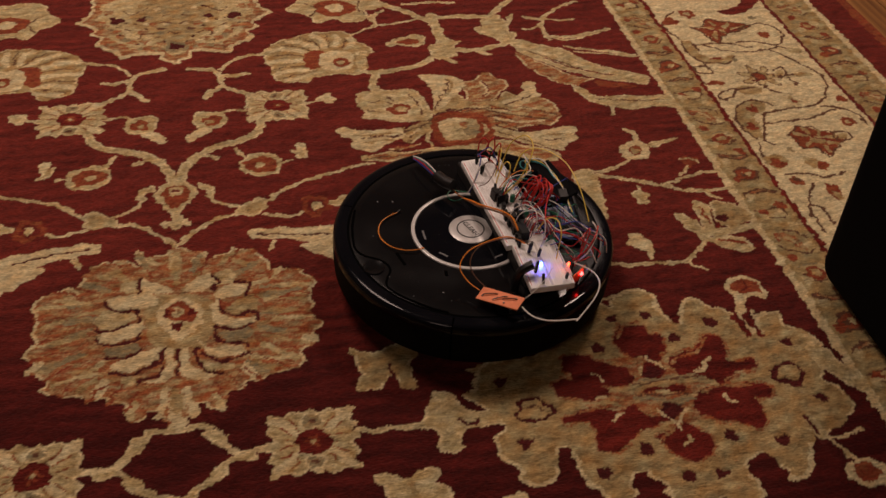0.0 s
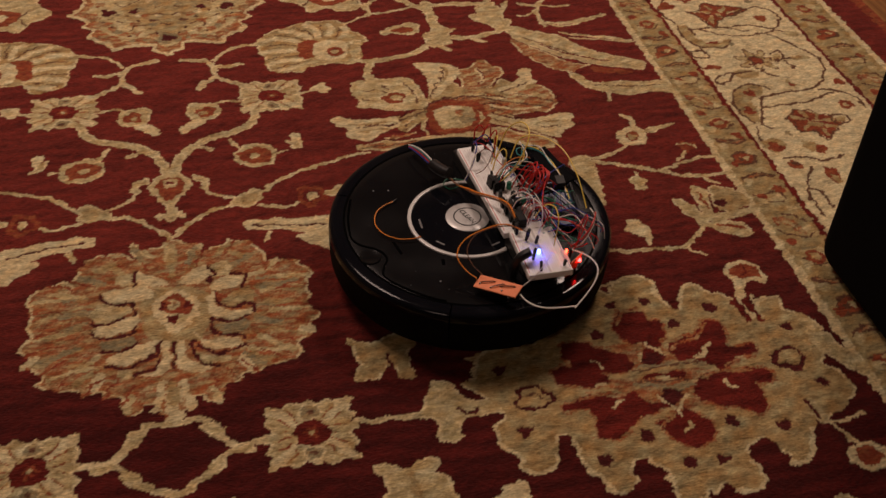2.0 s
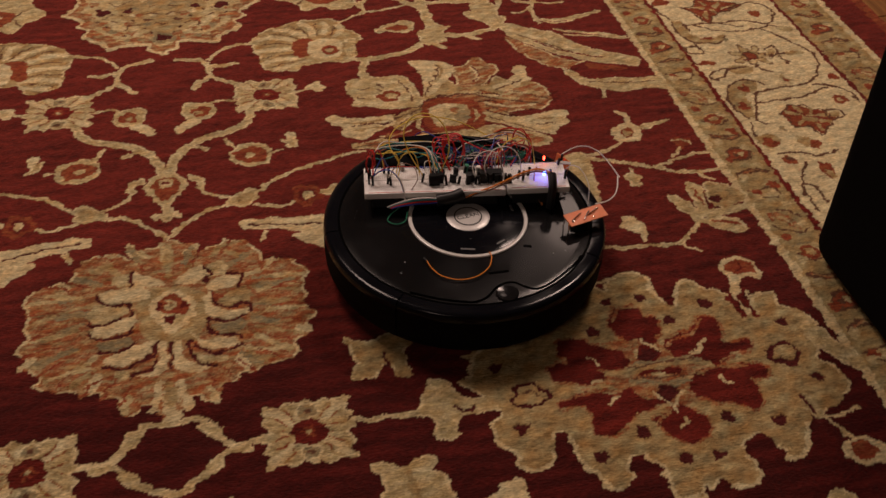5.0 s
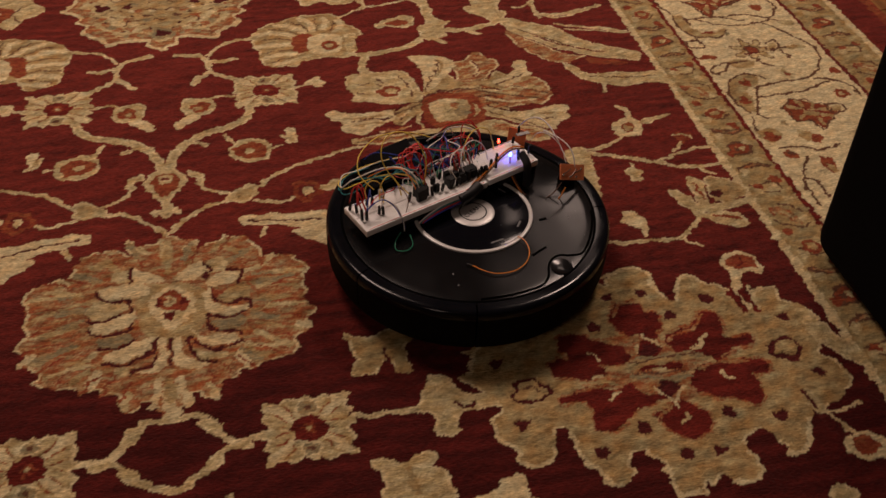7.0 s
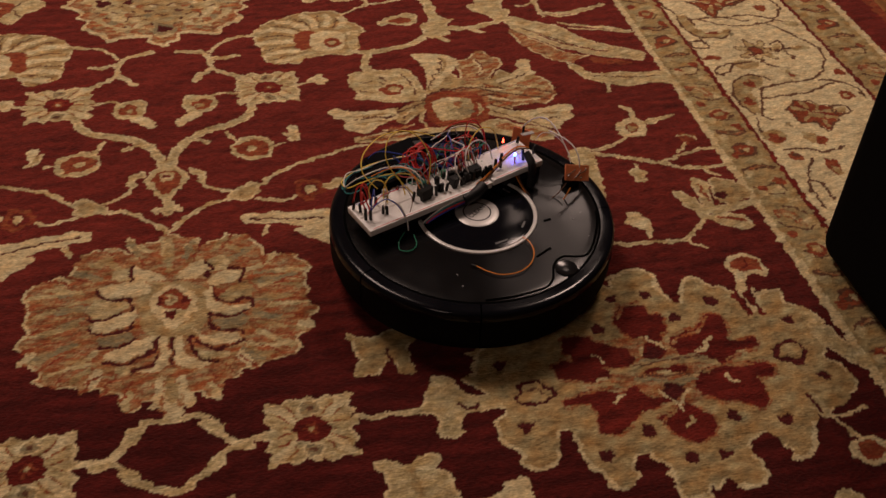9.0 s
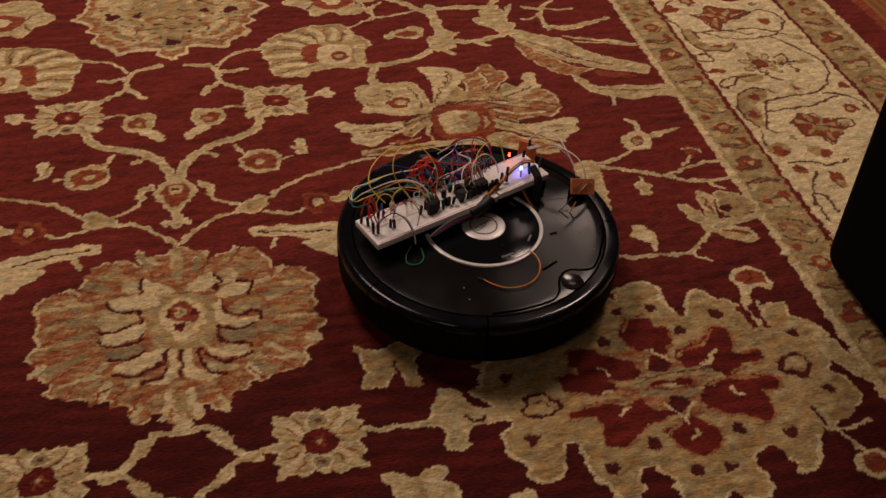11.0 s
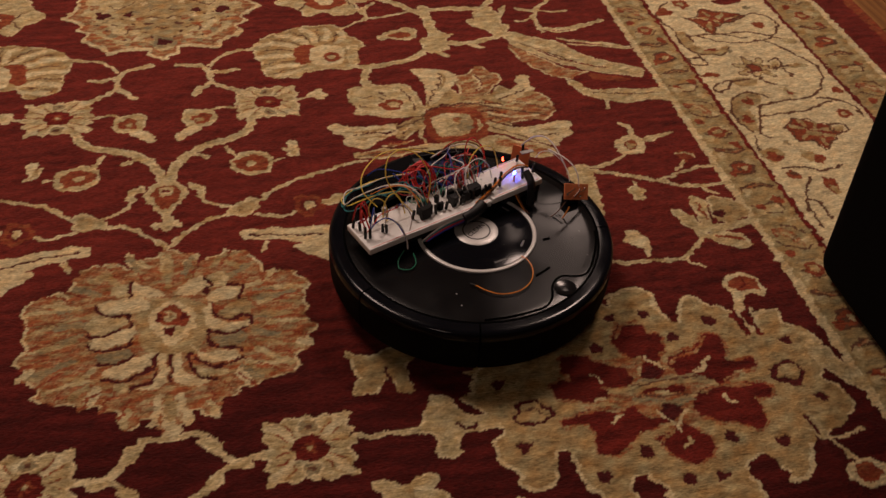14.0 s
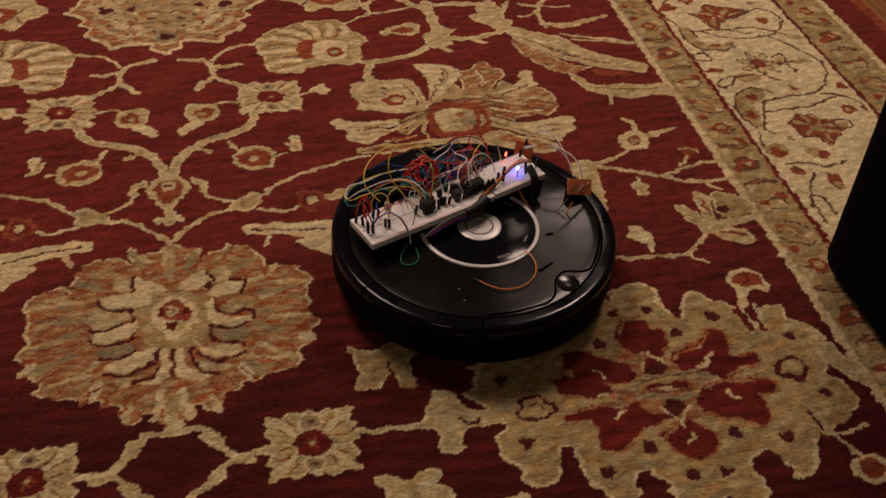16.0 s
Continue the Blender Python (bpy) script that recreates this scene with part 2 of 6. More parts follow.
# vase on the axis
field("tan", [(-25, 1204), (-17, 1216), (-7, 1226), (4, 1221), (14, 1222), (26, 1209), (31, 1191), (21, 1173), (13, 1158), (2, 1141), (-8, 1161), (-17, 1180)], True)
field("brick", [(-12, 1206), (4, 1215), (20, 1200), (17, 1181), (8, 1165), (3, 1157), (-4, 1171), (-10, 1188)], True)
spot("tan", 3, 1199, 7, 12, True)
spot("red", 3, 1199, 3, 5, True)
stroke("tan", 11, [(34, 1210), (48, 1202), (49, 1185)], True)
stroke("cream", 9, [(-14, 1128), (2, 1129), (18, 1122)], True)
stroke("tan", 10, [(2, 1141), (2, 1116)], True)
# crossing vines
stroke("tan", 7, [(46, 1191), (56, 1171), (72, 1156), (91, 1150)], True)
field("tan", [(82, 1142), (97, 1155), (115, 1167), (129, 1160), (125, 1137), (115, 1128), (95, 1130), (83, 1127)], True)
field("sand", [(98, 1146), (114, 1158), (123, 1152), (117, 1136), (103, 1134)], True)
stroke("tan", 7, [(129, 1157), (151, 1178), (182, 1197), (222, 1211), (267, 1226), (293, 1226)], True)
stroke("tan", 7, [(83, 1133), (55, 1127), (31, 1108), (13, 1090), (1, 1077)], True)
stroke("tan", 6, [(124, 1128), (146, 1120), (166, 1119), (177, 1127)], True)
spot("brick", 199, 1137, 22, 23, True)
spot("red", 199, 1137, 13, 13, True)
spot("tan", 200, 1136, 7, 8, True)
stroke("tan", 9, [(222, 1143), (239, 1147), (258, 1153)], True)
field("tan", [(217, 1141), (240, 1156), (253, 1156), (251, 1138), (233, 1133)], True)
# broad leaves beside the palmette
field("cream", [(101, 1094), (120, 1097), (175, 1092), (226, 1085), (234, 1051), (202, 1051), (157, 1068), (119, 1075), (102, 1078)], True)
stroke("wine", 3, [(112, 1086), (158, 1080), (212, 1070)], True)
field("cream", [(173, 1058), (234, 1051), (259, 1010), (252, 966), (227, 1005), (199, 1027), (181, 1039)], True)
stroke("tan", 7, [(134, 1067), (126, 1049)], True)
# large palmette on the axis
field("rust", [(1, 1077), (17, 1063), (39, 1058), (42, 1037), (60, 1052), (85, 1057), (109, 1048), (124, 1024), (127, 1009), (151, 1007), (172, 994), (183, 979), (172, 956), (177, 934), (170, 916), (184, 895), (171, 883), (174, 867), (153, 851), (155, 835), (136, 824), (112, 820), (101, 808), (85, 814), (78, 801), (61, 801), (55, 772), (37, 776), (30, 787), (18, 780), (8, 751), (-4, 747)], True)
stroke("tan", 7, [(133, 977), (174, 974)], True)
stroke("tan", 6, [(120, 915), (174, 910)], True)
stroke("sand", 6, [(108, 887), (162, 867)], True)
stroke("tan", 7, [(94, 851), (145, 843)], True)
stroke("sand", 6, [(95, 962), (163, 944)], True)
stroke("sage", 6, [(107, 976), (133, 975)], True)
stroke("sage", 6, [(106, 928), (132, 921)], True)
stroke("tan", 8, [(136, 1008), (127, 995)], True)
stroke("cream", 9, [(158, 878), (171, 869)], True)
stroke("cream", 12, [(83, 836), (92, 819)], True)
stroke("tan", 12, [(48, 796), (53, 778)], True)
stroke("tan", 10, [(25, 1042), (37, 1052)], True)
stroke("sand", 9, [(77, 1033), (99, 1023)], True)
stroke("sand", 9, [(94, 842), (113, 829)], True)
stroke("tan", 9, [(1, 1056), (0, 1013)], True)
stroke("brick", 2.6, [(42, 1037), (37, 1030), (32, 1014)], True)
stroke("brick", 2.6, [(86, 1056), (78, 1047), (66, 1028)], True)
stroke("brick", 2.6, [(127, 1009), (114, 1005), (97, 994)], True)
stroke("brick", 2.6, [(155, 1005), (138, 1002), (119, 990)], True)
stroke("brick", 2.6, [(172, 956), (154, 958), (133, 952)], True)
stroke("brick", 2.6, [(170, 916), (153, 922), (132, 921)], True)
stroke("brick", 2.6, [(171, 883), (154, 892), (133, 896)], True)
stroke("brick", 2.6, [(153, 851), (138, 863), (120, 870)], True)
stroke("brick", 2.6, [(136, 824), (123, 838), (107, 849)], True)
stroke("brick", 2.6, [(101, 808), (92, 824), (80, 835)], True)
stroke("brick", 2.6, [(78, 801), (71, 817), (61, 829)], True)
stroke("brick", 2.6, [(56, 786), (51, 803), (44, 817)], True)
for k in range(19):
    turn = radians(-62 + 15.5 * k)
    if -60 < math.degrees(turn) < 240:
        near_r, far_r = 104 + 9 * (k % 3), 138 + 13 * ((k * 7) % 3)
        stroke(("sand", "sage", "tan", "sage")[k % 4], 8 + 2 * (k % 2), [(near_r * math.cos(turn), 930 + 0.92 * near_r * math.sin(turn)), (far_r * math.cos(turn), 928 + 0.92 * far_r * math.sin(turn) - 3)])
field("rust", [(-41, 988), (2, 1001), (49, 971), (102, 961), (103, 919), (88, 852), (52, 822), (-1, 822), (-53, 833), (-86, 876), (-95, 936), (-83, 985)])
field("sand", [(-36, 966), (-16, 978), (2, 980), (31, 969), (48, 950), (47, 909), (31, 875), (14, 880), (0, 869), (-13, 883), (-33, 895), (-36, 930)])
stroke("sand", 9, [(1, 1041), (0, 1002)], True)
field("tan", [(-97, 957), (-82, 960), (-53, 954), (-51, 943), (-64, 934), (-85, 926), (-99, 935)])
field("sage", [(-87, 894), (-70, 894), (-48, 896), (-43, 889), (-52, 879), (-70, 879), (-83, 881)])
field("tan", [(-66, 845), (-49, 844), (-49, 833), (-59, 831)])
field("tan", [(27, 857), (43, 848), (64, 848), (70, 839), (53, 837), (33, 842)])
field("sage", [(54, 898), (74, 902), (93, 904), (94, 890), (79, 883), (59, 885)])
field("sand", [(69, 954), (95, 960), (102, 950), (101, 935), (79, 929), (64, 941)])
field("tan", [(54, 1012), (75, 1012), (75, 990), (55, 992)])
field("tan", [(-70, 1010), (-47, 1009), (-46, 991), (-68, 993)])
field("cream", [(-45, 1013), (-28, 1005), (-9, 991), (-6, 984), (-25, 982), (-44, 988)])
field("cream", [(11, 989), (28, 1008), (41, 1014), (48, 1008), (49, 991), (35, 980), (17, 981)])
field("cream", [(49, 973), (56, 985), (75, 986), (91, 980), (87, 968), (70, 963), (52, 964)])
field("cream", [(-85, 979), (-69, 985), (-48, 987), (-26, 979), (-25, 962), (-44, 959), (-68, 959), (-82, 964)])
field("cream", [(-94, 918), (-78, 925), (-54, 933), (-42, 938), (-40, 921), (-52, 906), (-74, 903), (-91, 904)])
field("cream", [(-77, 865), (-63, 872), (-40, 879), (-16, 886), (-14, 878), (-25, 863), (-46, 854), (-72, 854)])
field("cream", [(-42, 830), (-30, 833), (-17, 837), (-12, 853), (-13, 879), (-4, 878), (-3, 856), (-6, 833), (-20, 827), (-36, 827)])
field("cream", [(6, 878), (14, 878), (17, 852), (26, 840), (47, 834), (44, 827), (19, 827), (6, 840)])
field("cream", [(28, 888), (36, 880), (48, 873), (69, 875), (83, 870), (85, 860), (64, 859), (47, 858), (34, 872)])
field("cream", [(47, 958), (52, 960), (54, 938), (68, 921), (96, 922), (99, 913), (81, 906), (56, 909), (45, 925)])
stroke("wine", 4.5, [(-45, 1013), (-48, 1000), (-46, 987)])
stroke("wine", 4.5, [(-89, 980), (-87, 967), (-68, 957), (-49, 958), (-46, 947), (-50, 936)])
stroke("wine", 4.5, [(-98, 931), (-96, 922), (-68, 929), (-60, 933)])
stroke("wine", 4.5, [(-96, 911), (-90, 901), (-74, 899), (-52, 900), (-43, 914)])
stroke("wine", 4.5, [(-85, 878), (-63, 876), (-50, 877), (-43, 885)])
stroke("wine", 4.5, [(-78, 852), (-50, 848), (-28, 858), (-18, 877), (-14, 882)])
stroke("wine", 4.5, [(-46, 830), (-42, 835), (-20, 838), (-16, 852)])
stroke("wine", 4.5, [(2, 878), (1, 855), (2, 836)])
stroke("wine", 4.5, [(23, 876), (26, 860), (33, 842), (53, 831)])
stroke("wine", 4.5, [(48, 1008), (53, 994), (47, 982)])
stroke("wine", 4.5, [(75, 990), (93, 987), (95, 977), (88, 964)])
stroke("wine", 4.5, [(53, 962), (58, 942), (66, 930), (79, 928), (100, 934), (102, 914)])
stroke("wine", 4.5, [(54, 908), (74, 902), (93, 907)])
stroke("wine", 4.5, [(48, 913), (50, 890), (61, 882), (83, 878), (89, 871)])
stroke("wine", 4.5, [(31, 869), (48, 854), (67, 854), (87, 860)])
stroke("wine", 4.5, [(-25, 857), (-17, 865), (-16, 878)])
field("brick", [(53, 962), (66, 953), (62, 943), (56, 948)])
field("cream", [(-23, 953), (-9, 969), (11, 971), (30, 955), (34, 932), (26, 911), (11, 900), (1, 894), (-11, 908), (-22, 930)])
field("tan", [(-14, 951), (-4, 962), (12, 961), (24, 948), (27, 933), (18, 918), (4, 911), (-6, 923), (-13, 935)])
field("brick", [(-12, 949), (-5, 960), (5, 963), (17, 956), (24, 942), (22, 928), (12, 924), (-2, 930), (-10, 937)])
spot("tan", 2, 945, 8, 8)
spot("red", 18, 943, 4, 8)
spot("red", -12, 945, 4, 7)
field("red", [(-7, 927), (3, 922), (10, 922), (5, 911), (-2, 911)])
spot("rust", 2, 946, 4, 4)
stroke("cream", 11, [(13, 812), (15, 790), (21, 774)], True)
stroke("cream", 10, [(-3, 800), (-4, 751)], True)
stroke("sand", 7, [(-3, 810), (-3, 779)], True)
# lower ring of vine
stroke("tan", 9, [(8, 752), (24, 753), (37, 746)], True)
field("tan", [(30, 747), (50, 746), (55, 731), (50, 722), (36, 730)], True)
stroke("cream", 10, [(51, 724), (62, 712), (81, 706), (103, 710)], True)
stroke("tan", 9, [(83, 700), (62, 701), (49, 686), (33, 671), (16, 660), (-3, 654)], True)
field("tan", [(47, 694), (59, 699), (54, 679), (42, 670), (34, 673), (38, 688)], True)
stroke("tan", 9, [(-3, 654), (-12, 658)], True)
rosette(152, 711, 45, True)
# vine to the great flower, and leaves under the machine
stroke("tan", 8, [(205, 717), (226, 714), (252, 715), (278, 712), (298, 713)])
field("sand", [(209, 846), (231, 834), (250, 838), (269, 847), (284, 845), (299, 833), (285, 812), (281, 791), (285, 771), (266, 773), (259, 791), (251, 791), (239, 776), (209, 778), (219, 799), (216, 823)])
stroke("tan", 3, [(211, 846), (231, 834), (250, 838), (276, 847)])
stroke("tan", 3, [(210, 779), (220, 799), (217, 825), (210, 844)])
stroke("wine", 4, [(256, 812), (258, 791)])
field("tan", [(214, 653), (234, 651), (247, 644), (270, 653), (289, 647), (280, 632), (294, 618), (295, 588), (275, 575), (228, 584), (215, 604), (223, 625)])
stroke("sand", 10, [(253, 634), (256, 603)])
field("cream", [(310, 582), (341, 590), (350, 601), (368, 602), (376, 591), (374, 574), (391, 566), (380, 550), (315, 563)])
field("tan", [(691, 511), (706, 521), (721, 517), (726, 502), (708, 499)])
field("tan", [(52, 633), (61, 641), (69, 630)])
# great flower: outer leaves
field("tan", [(297, 755), (319, 760), (325, 742), (342, 726), (367, 718), (392, 720), (379, 697), (349, 701), (324, 693), (317, 672), (305, 669), (291, 674), (294, 701), (278, 710), (282, 723)])
field("sand", [(357, 783), (373, 795), (399, 798), (431, 796), (460, 820), (503, 848), (527, 875), (547, 879), (557, 869), (576, 887), (603, 895), (624, 884), (622, 863), (630, 839), (642, 824), (658, 858), (683, 865), (695, 846), (716, 838), (724, 816), (725, 792), (758, 824), (782, 824), (782, 800), (807, 779), (793, 741), (567, 722)])
field("sand", [(567, 722), (793, 741), (817, 747), (812, 732), (785, 708), (798, 687), (806, 665), (790, 643), (758, 627), (739, 625), (722, 613), (709, 591), (694, 569), (678, 574), (669, 594), (661, 610), (642, 602), (632, 582), (637, 557), (623, 545), (600, 548), (588, 561), (570, 556)])
field("sand", [(567, 722), (570, 556), (553, 543), (537, 540), (530, 549), (533, 567), (531, 590), (519, 606), (502, 606), (495, 592), (495, 578), (476, 567), (463, 575), (460, 591), (445, 605), (444, 627), (441, 647), (428, 651), (416, 624), (410, 614), (390, 610), (378, 620), (376, 636), (361, 653), (359, 680), (375, 696), (365, 713), (353, 728), (350, 755)])
stroke("cream", 5.5, [(350, 755), (358, 777), (373, 795), (399, 798)])
stroke("cream", 5.5, [(359, 680), (361, 653), (376, 636), (377, 618), (391, 609), (410, 614)])
stroke("cream", 5.5, [(441, 645), (444, 627), (445, 605), (460, 591), (462, 573), (476, 567)])
stroke("cream", 5.5, [(518, 604), (531, 590), (533, 567), (529, 547), (538, 540), (557, 545)])
stroke("cream", 5.5, [(547, 879), (575, 886), (603, 895), (625, 882), (622, 860), (631, 837)])
stroke("cream", 5.5, [(645, 826), (660, 858), (683, 865), (695, 846)])
stroke("cream", 5.5, [(726, 791), (755, 822), (782, 824)])
stroke("cream", 5.5, [(812, 732), (817, 747), (793, 741)])
stroke("cream", 5.5, [(721, 613), (710, 589), (694, 569), (678, 574)])
stroke("cream", 5.5, [(632, 582), (637, 557), (623, 545), (600, 548)])
field("sand", [(351, 757), (357, 779), (380, 794), (440, 798), (500, 770), (560, 728), (450, 736), (366, 742)])
stroke("cream", 5.5, [(350, 755), (358, 777), (373, 795), (399, 798)])
dots("wine", 8, [(386, 764)])
# great flower: red petals and heart
field("rust", [(513, 773), (578, 775), (609, 746), (652, 729), (664, 709), (631, 681), (589, 663), (567, 676), (529, 700), (497, 727)])
stroke("rust", 12, [(564, 831), (577, 832), (587, 828), (591, 810), (606, 802), (602, 785), (586, 767), (572, 777), (558, 781), (549, 799), (550, 813), (564, 831)])
stroke("rust", 12, [(663, 795), (676, 796), (684, 789), (680, 765), (672, 756), (689, 747), (709, 747), (708, 736), (682, 732), (668, 722), (652, 721), (642, 732), (613, 737), (605, 759), (619, 771), (646, 776), (663, 795)])
stroke("rust", 12, [(653, 715), (672, 709), (693, 709), (711, 700), (704, 690), (686, 689), (685, 675), (682, 654), (671, 647), (655, 659), (637, 663), (614, 674), (611, 692), (626, 708), (653, 715)])
stroke("rust", 12, [(583, 665), (595, 655), (606, 641), (602, 625), (582, 614), (563, 625), (550, 647), (567, 659), (583, 665)])
stroke("rust", 12, [(447, 691), (468, 701), (499, 703), (519, 697), (536, 701), (542, 681), (569, 678), (544, 669), (522, 663), (500, 644), (476, 645), (479, 668), (477, 686), (465, 691), (447, 691)])
stroke("rust", 12, [(473, 790), (500, 786), (511, 776), (537, 762), (548, 748), (539, 736), (518, 737), (496, 745), (479, 755), (470, 770), (473, 790)])
stroke("rust", 12, [(450, 750), (465, 753), (483, 747), (499, 740), (511, 725), (488, 720), (463, 727), (449, 736), (450, 750)])
stroke("rust", 12, [(585, 767), (591, 762), (591, 753), (581, 737), (570, 738), (564, 749), (571, 762), (585, 767)])
field("crimson", [(564, 831), (577, 832), (587, 828), (591, 810), (606, 802), (602, 785), (586, 767), (572, 777), (558, 781), (549, 799), (550, 813)])
stroke("crimson", 5, [(564, 831), (577, 832), (587, 828), (591, 810), (606, 802), (602, 785), (586, 767), (572, 777), (558, 781), (549, 799), (550, 813), (564, 831)])
field("crimson", [(663, 795), (676, 796), (684, 789), (680, 765), (672, 756), (689, 747), (709, 747), (708, 736), (682, 732), (668, 722), (652, 721), (642, 732), (613, 737), (605, 759), (619, 771), (646, 776)])
stroke("crimson", 5, [(663, 795), (676, 796), (684, 789), (680, 765), (672, 756), (689, 747), (709, 747), (708, 736), (682, 732), (668, 722), (652, 721), (642, 732), (613, 737), (605, 759), (619, 771), (646, 776), (663, 795)])
field("crimson", [(653, 715), (672, 709), (693, 709), (711, 700), (704, 690), (686, 689), (685, 675), (682, 654), (671, 647), (655, 659), (637, 663), (614, 674), (611, 692), (626, 708)])
stroke("crimson", 5, [(653, 715), (672, 709), (693, 709), (711, 700), (704, 690), (686, 689), (685, 675), (682, 654), (671, 647), (655, 659), (637, 663), (614, 674), (611, 692), (626, 708), (653, 715)])
field("crimson", [(583, 665), (595, 655), (606, 641), (602, 625), (582, 614), (563, 625), (550, 647), (567, 659)])
stroke("crimson", 5, [(583, 665), (595, 655), (606, 641), (602, 625), (582, 614), (563, 625), (550, 647), (567, 659), (583, 665)])
field("crimson", [(447, 691), (468, 701), (499, 703), (519, 697), (536, 701), (542, 681), (569, 678), (544, 669), (522, 663), (500, 644), (476, 645), (479, 668), (477, 686), (465, 691)])
stroke("crimson", 5, [(447, 691), (468, 701), (499, 703), (519, 697), (536, 701), (542, 681), (569, 678), (544, 669), (522, 663), (500, 644), (476, 645), (479, 668), (477, 686), (465, 691), (447, 691)])
field("crimson", [(473, 790), (500, 786), (511, 776), (537, 762), (548, 748), (539, 736), (518, 737), (496, 745), (479, 755), (470, 770)])
stroke("crimson", 5, [(473, 790), (500, 786), (511, 776), (537, 762), (548, 748), (539, 736), (518, 737), (496, 745), (479, 755), (470, 770), (473, 790)])
field("crimson", [(450, 750), (465, 753), (483, 747), (499, 740), (511, 725), (488, 720), (463, 727), (449, 736)])
stroke("crimson", 5, [(450, 750), (465, 753), (483, 747), (499, 740), (511, 725), (488, 720), (463, 727), (449, 736), (450, 750)])
field("crimson", [(585, 767), (591, 762), (591, 753), (581, 737), (570, 738), (564, 749), (571, 762)])
stroke("crimson", 5, [(585, 767), (591, 762), (591, 753), (581, 737), (570, 738), (564, 749), (571, 762), (585, 767)])
stroke("rust", 4, [(552, 812), (564, 830), (585, 830)])
stroke("rust", 4, [(607, 759), (622, 769), (647, 775), (663, 794)])
stroke("rust", 4, [(663, 722), (685, 729), (706, 734)])
stroke("rust", 4, [(627, 708), (653, 715), (692, 707)])
stroke("rust", 4, [(552, 646), (567, 659), (582, 664)])
stroke("rust", 4, [(468, 701), (499, 703), (518, 697)])
stroke("sand", 9, [(543, 730), (571, 731), (602, 729), (623, 729), (648, 721)])
stroke("sage", 7, [(557, 738), (583, 735), (612, 736), (638, 730)])
stroke("sage", 6, [(541, 715), (565, 706), (590, 699), (612, 701)])
stroke("rust", 9, [(550, 721), (571, 721), (600, 716), (609, 711)])
stroke("crimson", 9, [(558, 722), (575, 722), (601, 716)])
stroke("tan", 5, [(571, 717), (583, 720)])
stroke("sand", 8, [(516, 730), (545, 726), (560, 729)])
stroke("brown", 2.5, [(544, 733), (572, 733), (604, 734), (632, 733)])
stroke("brown", 2.5, [(546, 718), (580, 710), (611, 708)])
field("wine", [(570, 699), (583, 699), (592, 691), (585, 679), (573, 676), (568, 686)])
stroke("cream", 4, [(597, 689), (589, 678), (581, 669), (578, 657)])
stroke("cream", 4, [(563, 691), (568, 679), (576, 670)])
stroke("cream", 5, [(656, 758), (645, 753), (649, 749), (632, 741)])
stroke("cream", 5, [(649, 699), (652, 692), (659, 686)])
stroke("cream", 5, [(515, 694), (508, 689), (503, 683)])
stroke("cream", 4, [(500, 757), (506, 751), (509, 742)])
stroke("cream", 4, [(495, 719), (505, 720)])
stroke("cream", 4, [(578, 775), (579, 767), (591, 762), (591, 754)])
stroke("tan", 4, [(564, 758), (563, 749)])
stroke("tan", 4, [(581, 648), (583, 640), (576, 637)])
field("wine", [(570, 757), (581, 760), (587, 752), (581, 741), (571, 740), (566, 747)])
spot("wine", 414, 715, 23, 18)
spot("sand", 414, 715, 18, 13)
stroke("brown", 2.5, [(404, 717), (417, 720), (424, 714)])
spot("wine", 746, 719, 22, 19)
spot("sand", 748, 721, 16, 12)
dots("wine", 8, [(557, 846), (602, 848), (522, 800), (682, 819), (626, 802), (770, 771), (770, 677), (691, 624), (635, 640), (528, 637), (470, 613), (563, 593), (601, 592), (392, 668), (386, 764)])
stroke("wine", 5, [(322, 715), (333, 706), (344, 709)])
# stems right of the great flower
field("cream", [(730, 882), (741, 895), (759, 898), (776, 893), (784, 879), (784, 860), (776, 850), (764, 858), (743, 856), (732, 866)])
field("brick", [(741, 884), (755, 891), (773, 887), (779, 876), (776, 861), (767, 865), (751, 865), (740, 871)])
stroke("red", 3, [(761, 886), (758, 876), (750, 871)])
stroke("cream", 11, [(747, 859), (736, 845), (731, 828)])
stroke("crimson", 9, [(719, 826), (721, 809), (725, 791)])
stroke("cream", 5, [(730, 828), (730, 810), (732, 792)])
stroke("crimson", 10, [(735, 823), (739, 806), (742, 787)])
stroke("tan", 4, [(748, 832), (745, 807), (746, 788)])
stroke("wine", 6, [(733, 652), (738, 631), (739, 614)])
stroke("tan", 6, [(739, 654), (744, 630), (755, 602), (763, 584)])
stroke("tan", 4, [(731, 632), (751, 616), (791, 621)])
field("cream", [(749, 579), (772, 582), (794, 575), (797, 557), (782, 544), (756, 548), (742, 560)])
field("brick", [(756, 575), (776, 576), (786, 563), (774, 554), (755, 557)])
field("tan", [(788, 780), (806, 774), (817, 747), (821, 731), (839, 698), (835, 670), (814, 688), (800, 705), (789, 727)])
